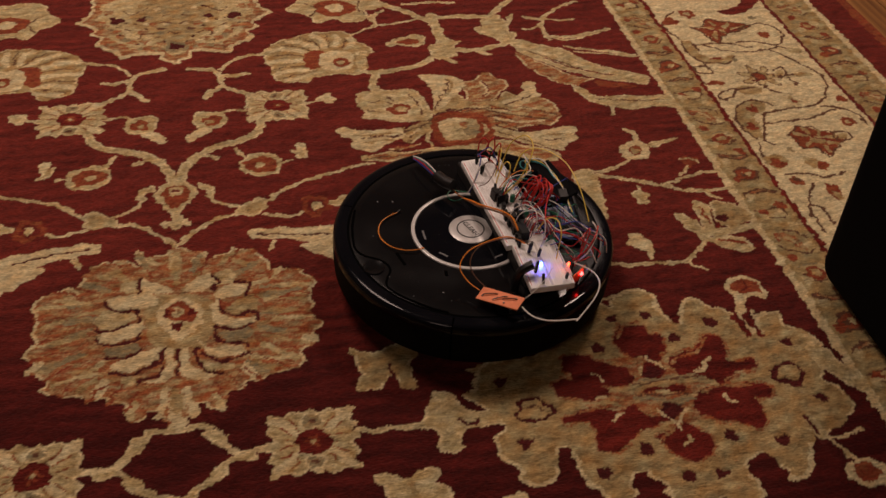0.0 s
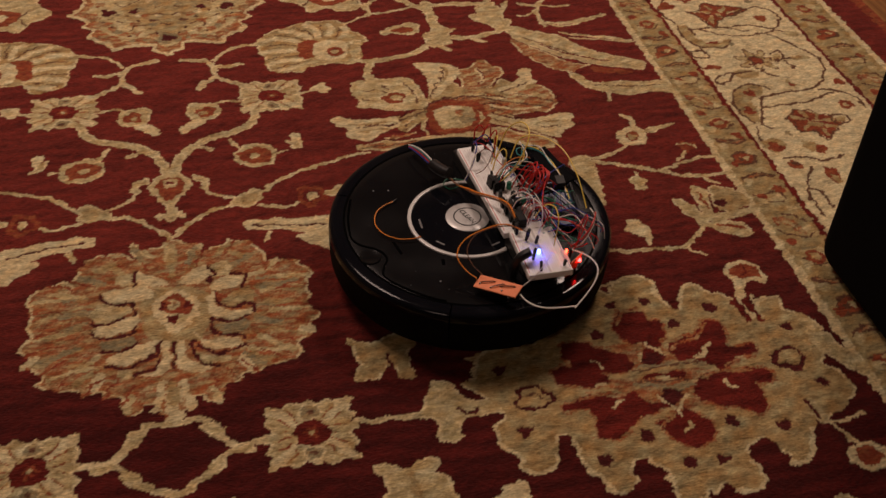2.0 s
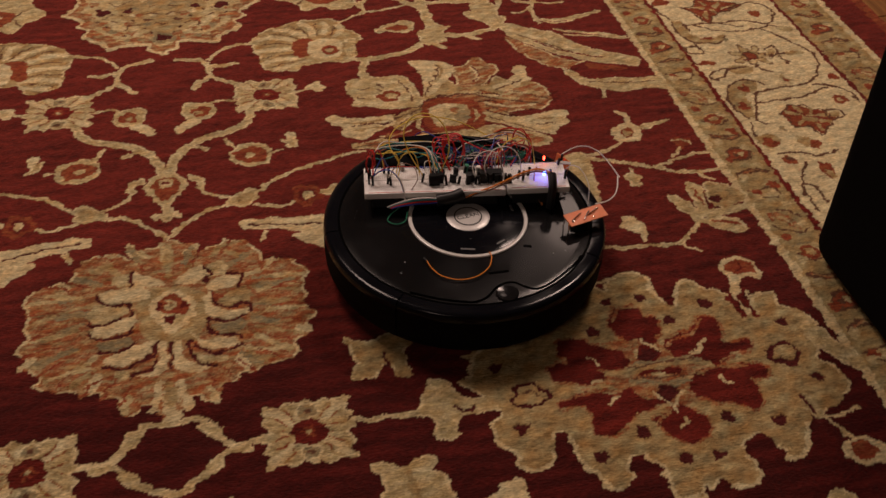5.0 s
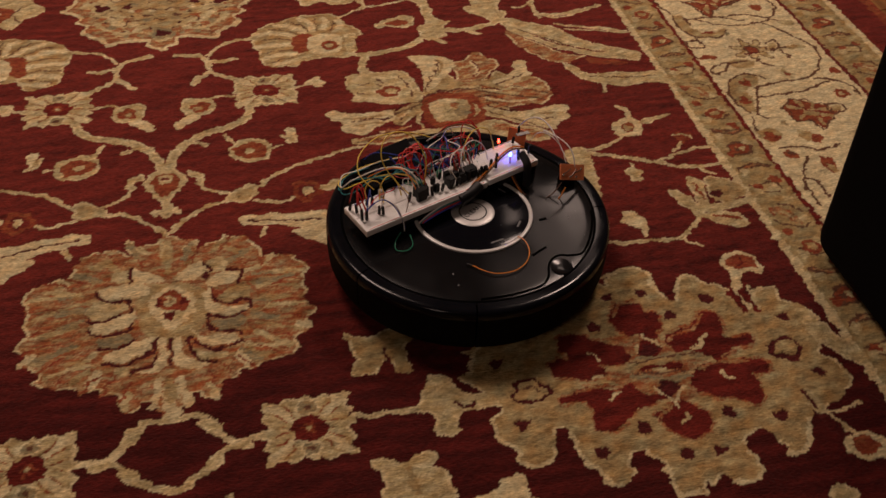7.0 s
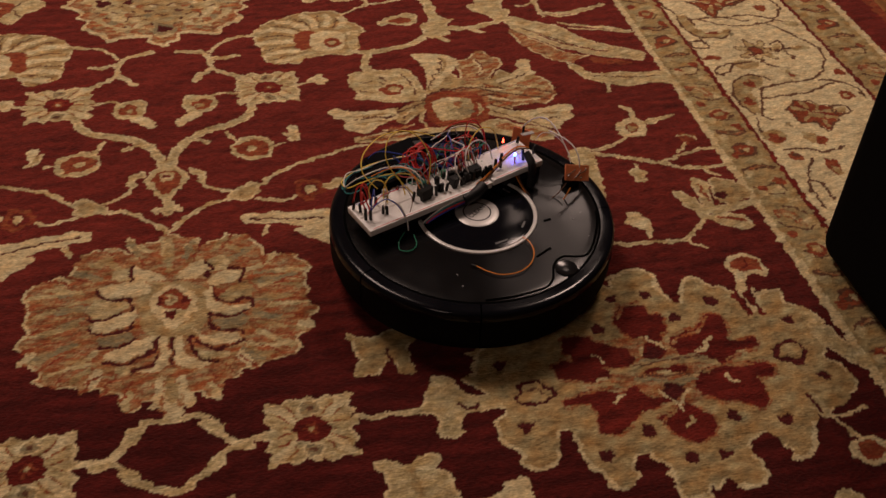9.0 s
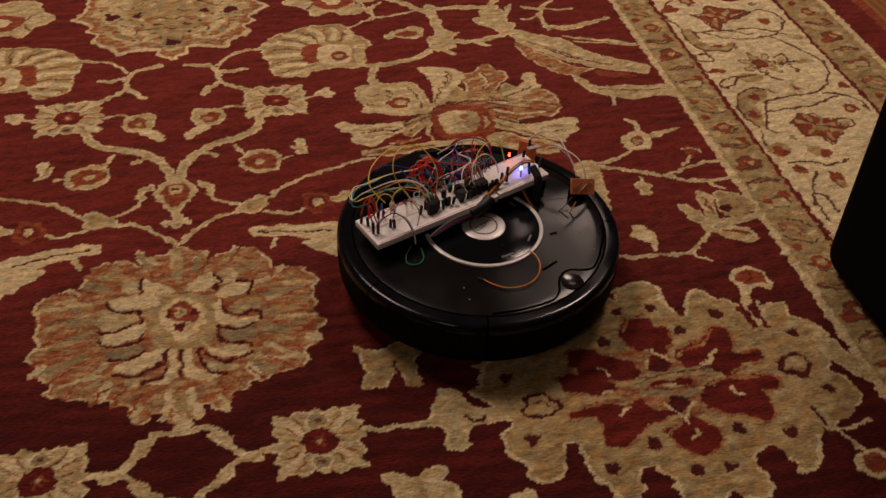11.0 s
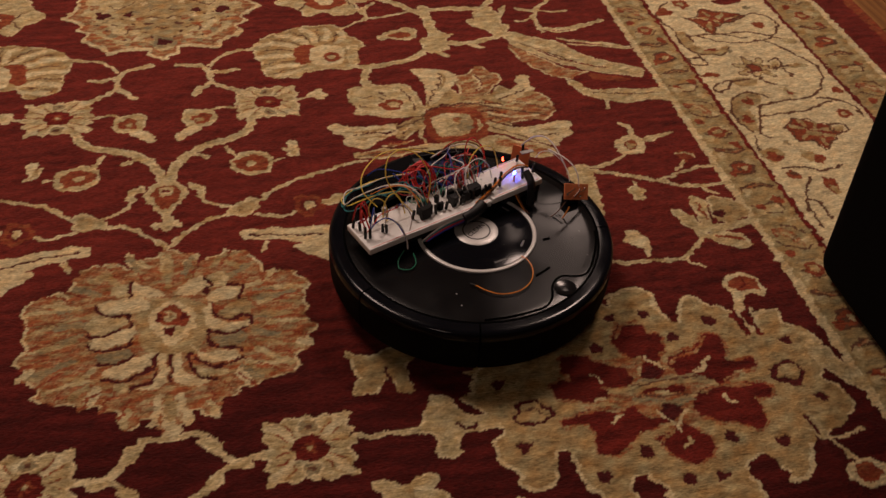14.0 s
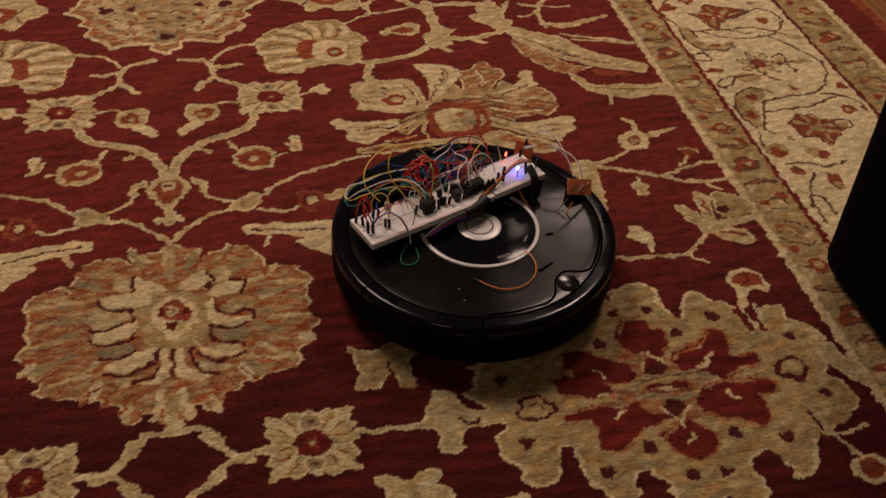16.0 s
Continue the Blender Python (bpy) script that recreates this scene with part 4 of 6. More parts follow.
# outlines of the upper palmette
stroke("brick", 8, [(409, 1316), (427, 1337), (455, 1344), (482, 1335), (488, 1311), (477, 1276), (453, 1261), (423, 1263), (409, 1284), (409, 1316)])
field("cream", [(418, 1325), (443, 1333), (465, 1331), (461, 1321), (442, 1321), (433, 1286), (423, 1294)])
stroke("wine", 3, [(420, 1351), (449, 1361), (487, 1360), (545, 1348)])
stroke("wine", 3, [(360, 1314), (387, 1336), (409, 1336)])
stroke("wine", 3, [(303, 1304), (334, 1297), (354, 1299)])
stroke("wine", 3, [(512, 1310), (529, 1294), (554, 1281)])
stroke("wine", 3, [(502, 1332), (524, 1332), (540, 1318)])
stroke("tan", 5, [(424, 1244), (452, 1246), (471, 1249)])
stroke("rust", 5, [(327, 1259), (355, 1264), (376, 1270)])


def guard_motifs(cx, y0):
    """One repeat of the guard stripe: a rosette, two bars and a leaf pair."""
    field("brown", [(cx - 20, y0 - 14), (cx - 6, y0 - 19), (cx + 12, y0 - 17), (cx + 21, y0 - 6), (cx + 19, y0 + 10), (cx + 4, y0 + 18), (cx - 14, y0 + 15)])
    field("brick", [(cx - 15, y0 - 9), (cx, y0 - 14), (cx + 14, y0 - 8), (cx + 13, y0 + 8), (cx, y0 + 13), (cx - 13, y0 + 8)])
    spot("tan", cx + 4, y0, 7, 6)
    spot("brown", cx - 6, y0 - 2, 3, 4)
    for dy, lean in ((-48, 4), (48, -4)):
        stroke("brown", 11, [(cx - 21, y0 + dy - lean), (cx, y0 + dy + lean), (cx + 22, y0 + dy)])
        stroke("rust", 4, [(cx - 16, y0 + dy - lean), (cx, y0 + dy + lean), (cx + 17, y0 + dy)])
    leaf, bloom = y0 - 98, y0 + 97
    field("tan", [(cx - 5, leaf - 7), (cx + 14, leaf - 11), (cx + 20, leaf + 1), (cx + 8, leaf + 9), (cx - 8, leaf + 5)])
    stroke("brown", 3.5, [(cx - 24, leaf + 9), (cx - 6, leaf + 9), (cx + 12, leaf + 12), (cx + 21, leaf + 1), (cx + 12, leaf - 13), (cx - 10, leaf - 9)])
    field("brick", [(cx - 22, leaf + 3), (cx - 10, leaf - 3), (cx - 6, leaf + 5), (cx - 14, leaf + 11)])
    field("brick", [(cx - 16, bloom - 8), (cx + 2, bloom - 15), (cx + 16, bloom - 4), (cx + 10, bloom + 12), (cx - 8, bloom + 10)])
    field("sand", [(cx - 6, bloom - 4), (cx + 6, bloom - 6), (cx + 8, bloom + 4), (cx - 3, bloom + 5)])
    stroke("brown", 3, [(cx - 20, bloom - 3), (cx - 10, bloom - 15), (cx + 8, bloom - 17), (cx + 22, bloom - 7)])
    stroke("sage", 4, [(cx + 20, bloom + 10), (cx + 4, bloom + 18), (cx - 18, bloom + 14)])
    for k in range(14):
        dy, side = (k - 6.5) * 23.4, 1 if k % 2 else -1
        field("tan" if k % 3 else "brick", [(cx + side * 24, y0 + dy - 8), (cx + side * 14, y0 + dy - 5), (cx + side * 9, y0 + dy + 4), (cx + side * 17, y0 + dy + 9), (cx + side * 25, y0 + dy + 5)])
    far = y0 - 164
    field("rust", [(cx - 24, far + 14), (cx - 8, far + 4), (cx + 2, far - 14), (cx + 14, far - 20), (cx + 12, far + 2), (cx - 4, far + 20)])
    field("tan", [(cx - 10, far + 10), (cx, far), (cx + 6, far - 8), (cx + 2, far + 8)])
    stroke("brown", 3, [(cx - 26, far - 6), (cx - 10, far - 18), (cx + 10, far - 26), (cx + 24, far - 20)])
    stroke("brown", 3, [(cx - 4, far + 26), (cx + 14, far + 18), (cx + 24, far + 4)])


for step in range(-2, 6):
    guard_motifs(871, 1449 + 328 * step)
    guard_motifs(1200, 1464 + 328 * step)

# past the middle part the weaver repeats the drawing, turned over along both axes
away = (GX < -440) | (GY < 380) | (GY > 1960)
fold = np.abs((GY - 560) % 2280 - 1140)
fold = 1700 - fold
DYE[away] = DYE[np.clip(np.searchsorted(ys, fold), 0, len(ys) - 1), np.clip(np.searchsorted(xs, np.where(GX < -440, -GX, GX)), 0, len(xs) - 1)][away]


# pale outlines: motifs are edged in cream wool where they meet the ground, with gaps where the edge was left plain
PALE = np.isin(DYE, [DYE_NAMES.index(n) for n in ("tan", "sand", "sage", "rust")])
GROUND = np.isin(DYE, [DYE_NAMES.index(n) for n in ("red",)])
near = np.zeros(GX.shape, bool)
for dx, dy in ((1, 0), (-1, 0), (0, 1), (0, -1), (2, 0), (-2, 0), (1, 1), (-1, -1), (1, -1), (-1, 1)):
    near |= np.roll(GROUND, (dy, dx), (0, 1))
edge = near & PALE & (wave(GX, GY, 9, 46, 31) > -0.25)
DYE[edge] = DYE_NAMES.index("cream")


def rug_material():
    m, t, b = nodes_of("wool_pile")
    at = t.nodes.new("ShaderNodeAttribute")
    at.attribute_name = "dye"
    co = t.nodes.new("ShaderNodeTexCoord")
    fuzz = t.nodes.new("ShaderNodeTexNoise")
    fuzz.inputs["Scale"].default_value, fuzz.inputs["Detail"].default_value = 330, 4
    lie = t.nodes.new("ShaderNodeMapping")
    lie.inputs["Scale"].default_value = (0.55, 1.25, 1.0)
    link(t, co.outputs["Object"], lie.inputs["Vector"])
    link(t, lie.outputs["Vector"], fuzz.inputs["Vector"])
    shade = t.nodes.new("ShaderNodeMapRange")
    shade.inputs["From Min"].default_value, shade.inputs["From Max"].default_value = 0.25, 0.75
    shade.inputs["To Min"].default_value, shade.inputs["To Max"].default_value = 0.72, 1.28
    link(t, fuzz.outputs["Fac"], shade.inputs["Value"])
    mul = t.nodes.new("ShaderNodeVectorMath")
    mul.operation = "SCALE"
    link(t, at.outputs["Color"], mul.inputs[0])
    link(t, shade.outputs["Result"], mul.inputs["Scale"])
    link(t, mul.outputs["Vector"], b.inputs["Base Color"])
    b.inputs["Roughness"].default_value = 0.95
    b.inputs["Specular IOR Level"].default_value = 0.15
    b.inputs["Sheen Weight"].default_value = 0.04
    b.inputs["Sheen Roughness"].default_value = 0.5
    bump = t.nodes.new("ShaderNodeBump")
    bump.inputs["Strength"].default_value, bump.inputs["Distance"].default_value = 0.8, 0.003
    link(t, fuzz.outputs["Fac"], bump.inputs["Height"])
    link(t, bump.outputs["Normal"], b.inputs["Normal"])
    return m


def build_rug():
    ny, nx = GX.shape
    colours = np.array([DYES[n] for n in DYE_NAMES])[DYE]
    # rust and sand are spun of mixed wools
    fleck = np.clip(0.30 + 0.36 * wave(GX * 0.5, GY * 1.6, 10, 17, 8) + rng.normal(0, 0.20, GX.shape), 0, 0.9)[..., None]
    table = np.array([DYES[n] for n in DYE_NAMES])
    for own, other in (("rust", "tan"), ("sand", "tan"), ("tan", "cream"), ("sage", "sand"), ("brick", "rust"), ("olive", "tan"), ("ivory", "cream")):
        at = DYE == DYE_NAMES.index(own)
        colours[at] = (colours * (1 - fleck) + table[DYE_NAMES.index(other)] * fleck)[at]
    # uneven dye lots along the weft, wear in the pile, and knots that each differ a little
    rows = np.interp(np.arange(ny), np.arange(0, ny + 6, 3), rng.normal(0, 1, len(np.arange(0, ny + 6, 3))))[:, None]
    streak = np.clip(rows * 0.6 + wave(GX * 0.12, GY, 9, 16, 3) * 0.75, -2, 2)
    wear = wave(GX, GY, 8, 160, 4)
    tuft = rng.normal(0, 1, GX.shape)
    tuft = (tuft + 0.9 * np.roll(tuft, 1, 1) + 0.7 * np.roll(tuft, 2, 1)) / 1.52
    # 0 to 1 towards low y: strength of the shade painted into the reds
    end_shade = np.clip((1060 + 26 * wave(GX, GY, 7, 420, 41) - GY) / 330, 0, 1)
    sanded = np.isin(DYE, [DYE_NAMES.index(n) for n in ("sand", "olive", "rust")])
    tone = 1 + np.where(DYE == 0, 0.16 + 0.14 * end_shade, np.where(DYE == DYE_NAMES.index("crimson"), 0.24, 0.07)) * streak + 0.05 * wear + tuft * 0.12
    tone += np.where(sanded, 0.15, 0.09) * wave(GX * 0.5, GY, 12, 17, 14)
    # the reds darken towards low y: shade of steeply seen pile, painted in
    tone *= np.where(DYE == 0, 1.06 - 0.56 * end_shade, np.where(DYE == DYE_NAMES.index("crimson"), 1 - 0.18 * end_shade, 1.0))
    warm = wave(GX, GY, 9, 28, 5)
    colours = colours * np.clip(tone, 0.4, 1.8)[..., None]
    hue = np.where(sanded, 0.17, np.where((DYE >= 2) & (DYE <= 3), 0.10, 0.05)) * warm
    colours[..., 1] *= (1 - 0.5 * hue) * np.where(DYE == 0, 1.26 - 0.26 * end_shade, 1)
    colours[..., 2] *= (1 - hue) * np.where(DYE == 0, 1.16 - 0.10 * end_shade, 1)
    colours = np.clip(colours, 0.002, 0.9)
    z = 0.0004 * rng.normal(0, 1, GX.shape) + 0.0010 * wave(GX, GY, 8, 90, 6) - 0.0012 * (DYE == 1)
    z[:, [0, -1]] = -0.010
    z[[0, -1], :] = -0.010
    co = np.stack([GX / 1000, GY / 1000, z], -1).reshape(-1, 3).astype(np.float32)
    i = np.arange(ny * nx).reshape(ny, nx)
    quads = np.stack([i[:-1, :-1], i[:-1, 1:], i[1:, 1:], i[1:, :-1]], -1).reshape(-1, 4).astype(np.int32)
    me = bpy.data.meshes.new("rug")
    me.vertices.add(len(co))
    me.vertices.foreach_set("co", co.ravel())
    me.loops.add(quads.size)
    me.loops.foreach_set("vertex_index", quads.ravel())
    me.polygons.add(len(quads))
    me.polygons.foreach_set("loop_start", np.arange(0, quads.size, 4, dtype=np.int32))
    me.update(calc_edges=True)
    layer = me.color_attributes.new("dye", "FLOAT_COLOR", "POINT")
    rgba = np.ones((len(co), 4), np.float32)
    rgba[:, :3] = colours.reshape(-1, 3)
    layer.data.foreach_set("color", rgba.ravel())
    me.shade_smooth()
    me.materials.append(rug_material())
    return tagged(new("rug", me), "red wool carpet with cream floral vines, palmettes and a cream border", "rug")


rug = build_rug()

# ---- the floor: boards under the rug ----
def wood_material():
    m, t, b = nodes_of("oak_boards")
    co = t.nodes.new("ShaderNodeTexCoord")
    info = t.nodes.new("ShaderNodeObjectInfo")
    add = t.nodes.new("ShaderNodeVectorMath")
    link(t, co.outputs["Object"], add.inputs[0])
    link(t, info.outputs["Random"], add.inputs[1])
    stretch = t.nodes.new("ShaderNodeMapping")
    stretch.inputs["Scale"].default_value = (90, 3, 20)
    link(t, add.outputs["Vector"], stretch.inputs["Vector"])
    grain = t.nodes.new("ShaderNodeTexNoise")
    grain.inputs["Scale"].default_value, grain.inputs["Detail"].default_value = 1.0, 6
    link(t, stretch.outputs["Vector"], grain.inputs["Vector"])
    ramp = t.nodes.new("ShaderNodeValToRGB")
    ramp.color_ramp.elements[0].position, ramp.color_ramp.elements[0].color = 0.3, (0.13, 0.050, 0.014, 1)
    ramp.color_ramp.elements[1].position, ramp.color_ramp.elements[1].color = 0.72, (0.38, 0.18, 0.055, 1)
    link(t, grain.outputs["Fac"], ramp.inputs["Fac"])
    link(t, ramp.outputs["Color"], b.inputs["Base Color"])
    b.inputs["Roughness"].default_value = 0.65
    b.inputs["Specular IOR Level"].default_value = 0.2
    return m


OAK = wood_material()
floor = structure("floor", box_bm(7.65, 8.05, 0.1, m=pose(0.5, 0.5, -0.122)), plain("subfloor", (0.05, 0.03, 0.02), 0.9), "oak board floor under the rug", "floor")


def board_mesh(length):
    return mesh_of("floor_board", box_bm(0.0835, length, 0.012, 0.001, 1), OAK, False)


def lay_boards(x0, count, y0, y1, courses):
    """Runs of staggered boards from y0 to y1."""
    step = (y1 - y0) / courses
    whole, half = board_mesh(step - 0.0025), board_mesh(step / 2 - 0.0025)
    for col in range(count):
        y = y0
        ends = [half] + [whole] * (courses - 1) + [half] if col % 2 and courses > 1 else [whole] * courses
        for me in ends:
            long = step / 2 if me is half else step
            ob = new("floor_board", me)
            ob.parent = floor
            ob.location = (x0 + 0.0855 * col, y + long / 2, -0.0225)
            y += long


# beside the rug on both long sides, and past its two ends
lay_boards(1.285, 36, -3.52, 4.52, 4)
lay_boards(-3.27, 24, -3.52, 4.52, 3)
lay_boards(-1.218, 29, -3.52, -1.45, 1)
lay_boards(-1.218, 29, 3.25, 4.52, 1)

# ---- the robot vacuum with its breadboards and wires ----
COPPER = plain("copper_board", (0.86, 0.25, 0.095), 0.5, 0.0, vary=0.15, scale=200)
SOLDER = plain("solder", (0.75, 0.72, 0.68), 0.25, 0.9, vary=0.05)
PCB_BLUE = plain("blue_circuit_board", (0.012, 0.03, 0.10), 0.4)
CHIP = plain("black_chip_epoxy", (0.008, 0.008, 0.009), 0.5, spec=0.2)
PRINT = plain("grey_print", (0.13, 0.13, 0.13), 0.6)
INK = plain("dark_ink", (0.03, 0.03, 0.03), 0.6)
BLUE_GLOW = glowing("blue_led", (0.03, 0.075, 1.0), 42.0)
RED_GLOW = glowing("red_led", (1.0, 0.018, 0.016), 28.0)
AMBER_GLOW = glowing("orange_red_led", (1.0, 0.035, 0.012), 14.0)
WIRE_DYES = {
    "red": (0.62, 0.025, 0.02), "yellow": (0.88, 0.64, 0.10), "orange": (0.85, 0.27, 0.03), "white": (0.84, 0.80, 0.74), "green": (0.02, 0.20, 0.11),
    "blue": (0.02, 0.05, 0.34), "black": (0.008, 0.008, 0.008), "brown": (0.16, 0.07, 0.035), "teal": (0.03, 0.24, 0.26), "violet": (0.14, 0.06, 0.28), "grey": (0.45, 0.43, 0.40),
}
WIRE = {k: plain(k + "_wire_insulation", v, 0.42, vary=0.08, spec=0.18 if k == "black" else 0.5) for k, v in WIRE_DYES.items()}

robot = tagged(new("robot_vacuum"), "round black robot vacuum carrying white breadboards and a tangle of wires", "robot vacuum")


def arc_bm(profile, a0, a1, steps):
    """A profile of (r, z) swept about z from a0 to a1 degrees, with closed ends."""
    bm = bmesh.new()
    rows = []
    for k in range(steps + 1):
        a = radians(a0 + (a1 - a0) * k / steps)
        rows.append([bm.verts.new((r * math.cos(a), r * math.sin(a), z)) for r, z in profile])
    n = len(profile)
    for p, q in zip(rows, rows[1:]):
        for k in range(n):
            bm.faces.new((p[k], q[k], q[(k + 1) % n], p[(k + 1) % n]))
    bm.faces.new(rows[0])
    bm.faces.new(rows[-1][::-1])
    bmesh.ops.recalc_face_normals(bm, faces=bm.faces[:])
    return bm


def tube_bm(pts, r, sides_=6, steps=6):
    """A round wire through the points."""
    p = [Vector(q) for q in pts]
    line = []
    for i in range(len(p) - 1):
        a, b, c, d = p[max(i - 1, 0)], p[i], p[i + 1], p[min(i + 2, len(p) - 1)]
        for k in range(steps):
            t = k / steps
            line.append(0.5 * (2 * b + (c - a) * t + (2 * a - 5 * b + 4 * c - d) * t * t + (3 * b - a - 3 * c + d) * t ** 3))
    line.append(p[-1])
    bm = bmesh.new()
    rings = []
    side = None
    for i, q in enumerate(line):
        way = (line[min(i + 1, len(line) - 1)] - line[max(i - 1, 0)]).normalized()
        if side is None:
            side = way.orthogonal().normalized()
        side = (side - way * side.dot(way)).normalized()
        up = way.cross(side)
        rings.append([bm.verts.new(q + r * (side * math.cos(2 * math.pi * k / sides_) + up * math.sin(2 * math.pi * k / sides_))) for k in range(sides_)])
    for a, b in zip(rings, rings[1:]):
        for k in range(sides_):
            bm.faces.new((a[k], a[(k + 1) % sides_], b[(k + 1) % sides_], b[k]))
    bm.faces.new(rings[0][::-1])
    bm.faces.new(rings[-1])
    return bm


def place(s, w, z):
    """From the breadboard's own axes (along, across, height) in millimetres to the robot's space in metres."""
    a = radians(21.9)
    return Vector((-0.020 + (s * math.cos(a) - w * math.sin(a)) / 1000, 0.045 + (s * math.sin(a) + w * math.cos(a)) / 1000, z / 1000))


BOARD_TURN = pose(0, 0, 0, 0, 0, 21.9)

# shell: the bumper stands a little forward of the control disc
SHELL, DISC = pose(-0.005, 0.004, 0), pose(0.005, -0.004, 0)
part("chassis", lathe_bm([(0.130, 0.006), (0.160, 0.008), (0.168, 0.022), (0.170, 0.060), (0.160, 0.070)], 96), BLACK_MATT, robot, "matt black underside shell", SHELL)
RIM = [(0.1700, 0.0715), (0.1832, 0.0715), (0.1832, 0.0748), (0.1828, 0.0780), (0.1817, 0.0807), (0.1800, 0.0825), (0.1776, 0.0834), (0.1740, 0.0837), (0.1642, 0.0837), (0.1642, 0.0715)]
SIDE = [(0.1680, 0.0200), (0.1745, 0.0180), (0.1795, 0.0230), (0.1826, 0.0330), (0.1834, 0.0470), (0.1835, 0.0708), (0.1690, 0.0708)]
for name, a0, a1, steps, label in (("bumper", -6.4, 209.4, 110, "glossy black front bumper rim"), ("dust_bin", 210.0, 259.6, 28, "glossy black rear rim"), ("dust_bin", 260.2, 353.0, 50, "glossy black rear rim")):
    rim = part(name, arc_bm(RIM, a0, a1, steps), BLACK_GLOSS, robot, label, SHELL)
    part("side_wall", arc_bm(SIDE, a0, a1, steps), SIDE_BLACK, rim, "dull black side wall")
deck = part("deck", lathe_bm([(0.1636, 0.060), (0.1636, 0.0824), (0.1630, 0.0831), (0.1620, 0.0834), (0.1500, 0.0836), (0.0860, 0.0844)], 128),
            GREY_PLATE, robot, "dark satin top deck", SHELL)
part("control_disc", lathe_bm([(0.0722, 0.0835), (0.0722, 0.0852), (0.0700, 0.0858), (0.0330, 0.0862)], 96), BLACK_GLOSS, deck, "glossy black control disc", DISC)
part("ring", lathe_bm([(0.0724, 0.0838), (0.0726, 0.0862), (0.0734, 0.0868), (0.0766, 0.0868), (0.0774, 0.0862), (0.0776, 0.0838)], 128, True), RING_WHITE, deck, "pale silver ring", DISC)
button = part("clean_button", lathe_bm([(0.0285, 0.0855), (0.0283, 0.0866), (0.0272, 0.0872), (0.0190, 0.0874)], 64), SILVER, deck, "silver round button", DISC)
part("groove", lathe_bm([(0.0166, 0.0868), (0.0166, 0.08765), (0.0184, 0.08765), (0.0184, 0.0868)], 64, True), INK, button, "dark ring round the button")


def lettering(text, size, m, material, parent):
    data = bpy.data.curves.new("lettering", "FONT")
    data.body, data.size, data.align_x, data.align_y, data.extrude = text, size, "CENTER", "CENTER", 0.0002
    tmp = bpy.data.objects.new("lettering", data)
    me = bpy.data.meshes.new_from_object(tmp)
    bpy.data.objects.remove(tmp)
    me.materials.clear()
    me.materials.append(material)
    ob = new("lettering", me)
    ob.parent, ob.matrix_basis = parent, m
    return ob


lettering("CLEAN", 0.0096, pose(0, 0, 0.0877, 0, 0, 37), INK, button)
# small print round the disc, too fine to read
for ang, rad, wide in ((-74, 0.062, 0.018), (-32, 0.062, 0.013), (37, 0.061, 0.012), (-58, 0.041, 0.018)):
    a = radians(ang)
    part("print_bar", box_bm(wide, 0.0026 if rad > 0.05 else 0.0014, 0.0003, m=pose(rad * math.cos(a), rad * math.sin(a), 0.0858, 0, 0, ang + 90)), PRINT, deck, "", DISC)
for x, y in ((-0.048, -0.126), (-0.050, -0.106), (0.120, -0.030)):
    part("screw", lathe_bm([(0.0012, 0.0825), (0.0012, 0.0848), (0.0006, 0.0850)], 10), PRINT, deck, m=DISC @ Matrix.Translation((x, y, -0.0008)))

# dust specks and light scuffs on the deck
dust = random.Random(23)
for k in range(46):
    ang, rad = dust.uniform(0, 6.28), 0.155 * math.sqrt(dust.uniform(0.05, 1))
    if rad > 0.082:
        part("dust_speck", box_bm(dust.uniform(0.0005, 0.0016), dust.uniform(0.0004, 0.0008), 0.0004, m=pose(rad * math.cos(ang), rad * math.sin(ang), 0.0835, 0, 0, dust.uniform(0, 180))), PRINT, deck)
# seams of the bin lid, the release dimple and the carrying slots
lid = [(-0.027, -0.1540), (0.006, -0.1535), (0.035, -0.149), (0.051, -0.144), (0.062, -0.132), (0.068, -0.113), (0.076, -0.102), (0.087, -0.097), (0.100, -0.0995), (0.116, -0.098), (0.132, -0.077), (0.148, -0.043), (0.1535, -0.022)]
part("lid_seam", tube_bm([(x, y, 0.0834) for x, y in lid], 0.0016, 6), SEAM_BLACK, deck, "thin dark seam of the lid", DISC)
part("rim_seam", lathe_bm([(0.1618, 0.0829), (0.1622, 0.0840), (0.1648, 0.0840), (0.1651, 0.0829)], 128, True), SEAM_BLACK, deck, "dark gap inside the rim")
part("release_button", lathe_bm([(0.0140, 0.0825), (0.0138, 0.0846), (0.0128, 0.0852), (0.0116, 0.0850), (0.0080, 0.0844), (0.0040, 0.0841), (0.0010, 0.0840)], 40), GREY_PLATE, deck, "dished round release button", m=DISC @ Matrix.Translation((0.083, -0.118, 0.0)))
part("slot", box_bm(0.025, 0.0034, 0.0012, 0.0004, 1, m=pose(0.064, -0.086, 0.0836, 0, 0, 30)), SEAM_BLACK, deck, "", DISC)
part("slot", box_bm(0.010, 0.0040, 0.0012, 0.0004, 1, m=pose(0.086, -0.028, 0.0838, 0, 0, 10)), SEAM_BLACK, deck, "", DISC)
for side in (-1, 1):
    part("wheel", lathe_bm([(0.026, -0.008), (0.029, -0.006), (0.029, 0.006), (0.026, 0.008)], 32), BLACK_MATT, robot, "dark rubber drive wheel",
         m=pose(0.118 * side * math.cos(radians(37)), 0.118 * side * math.sin(radians(37)), 0.0275, 90, 0, 37 + 90))

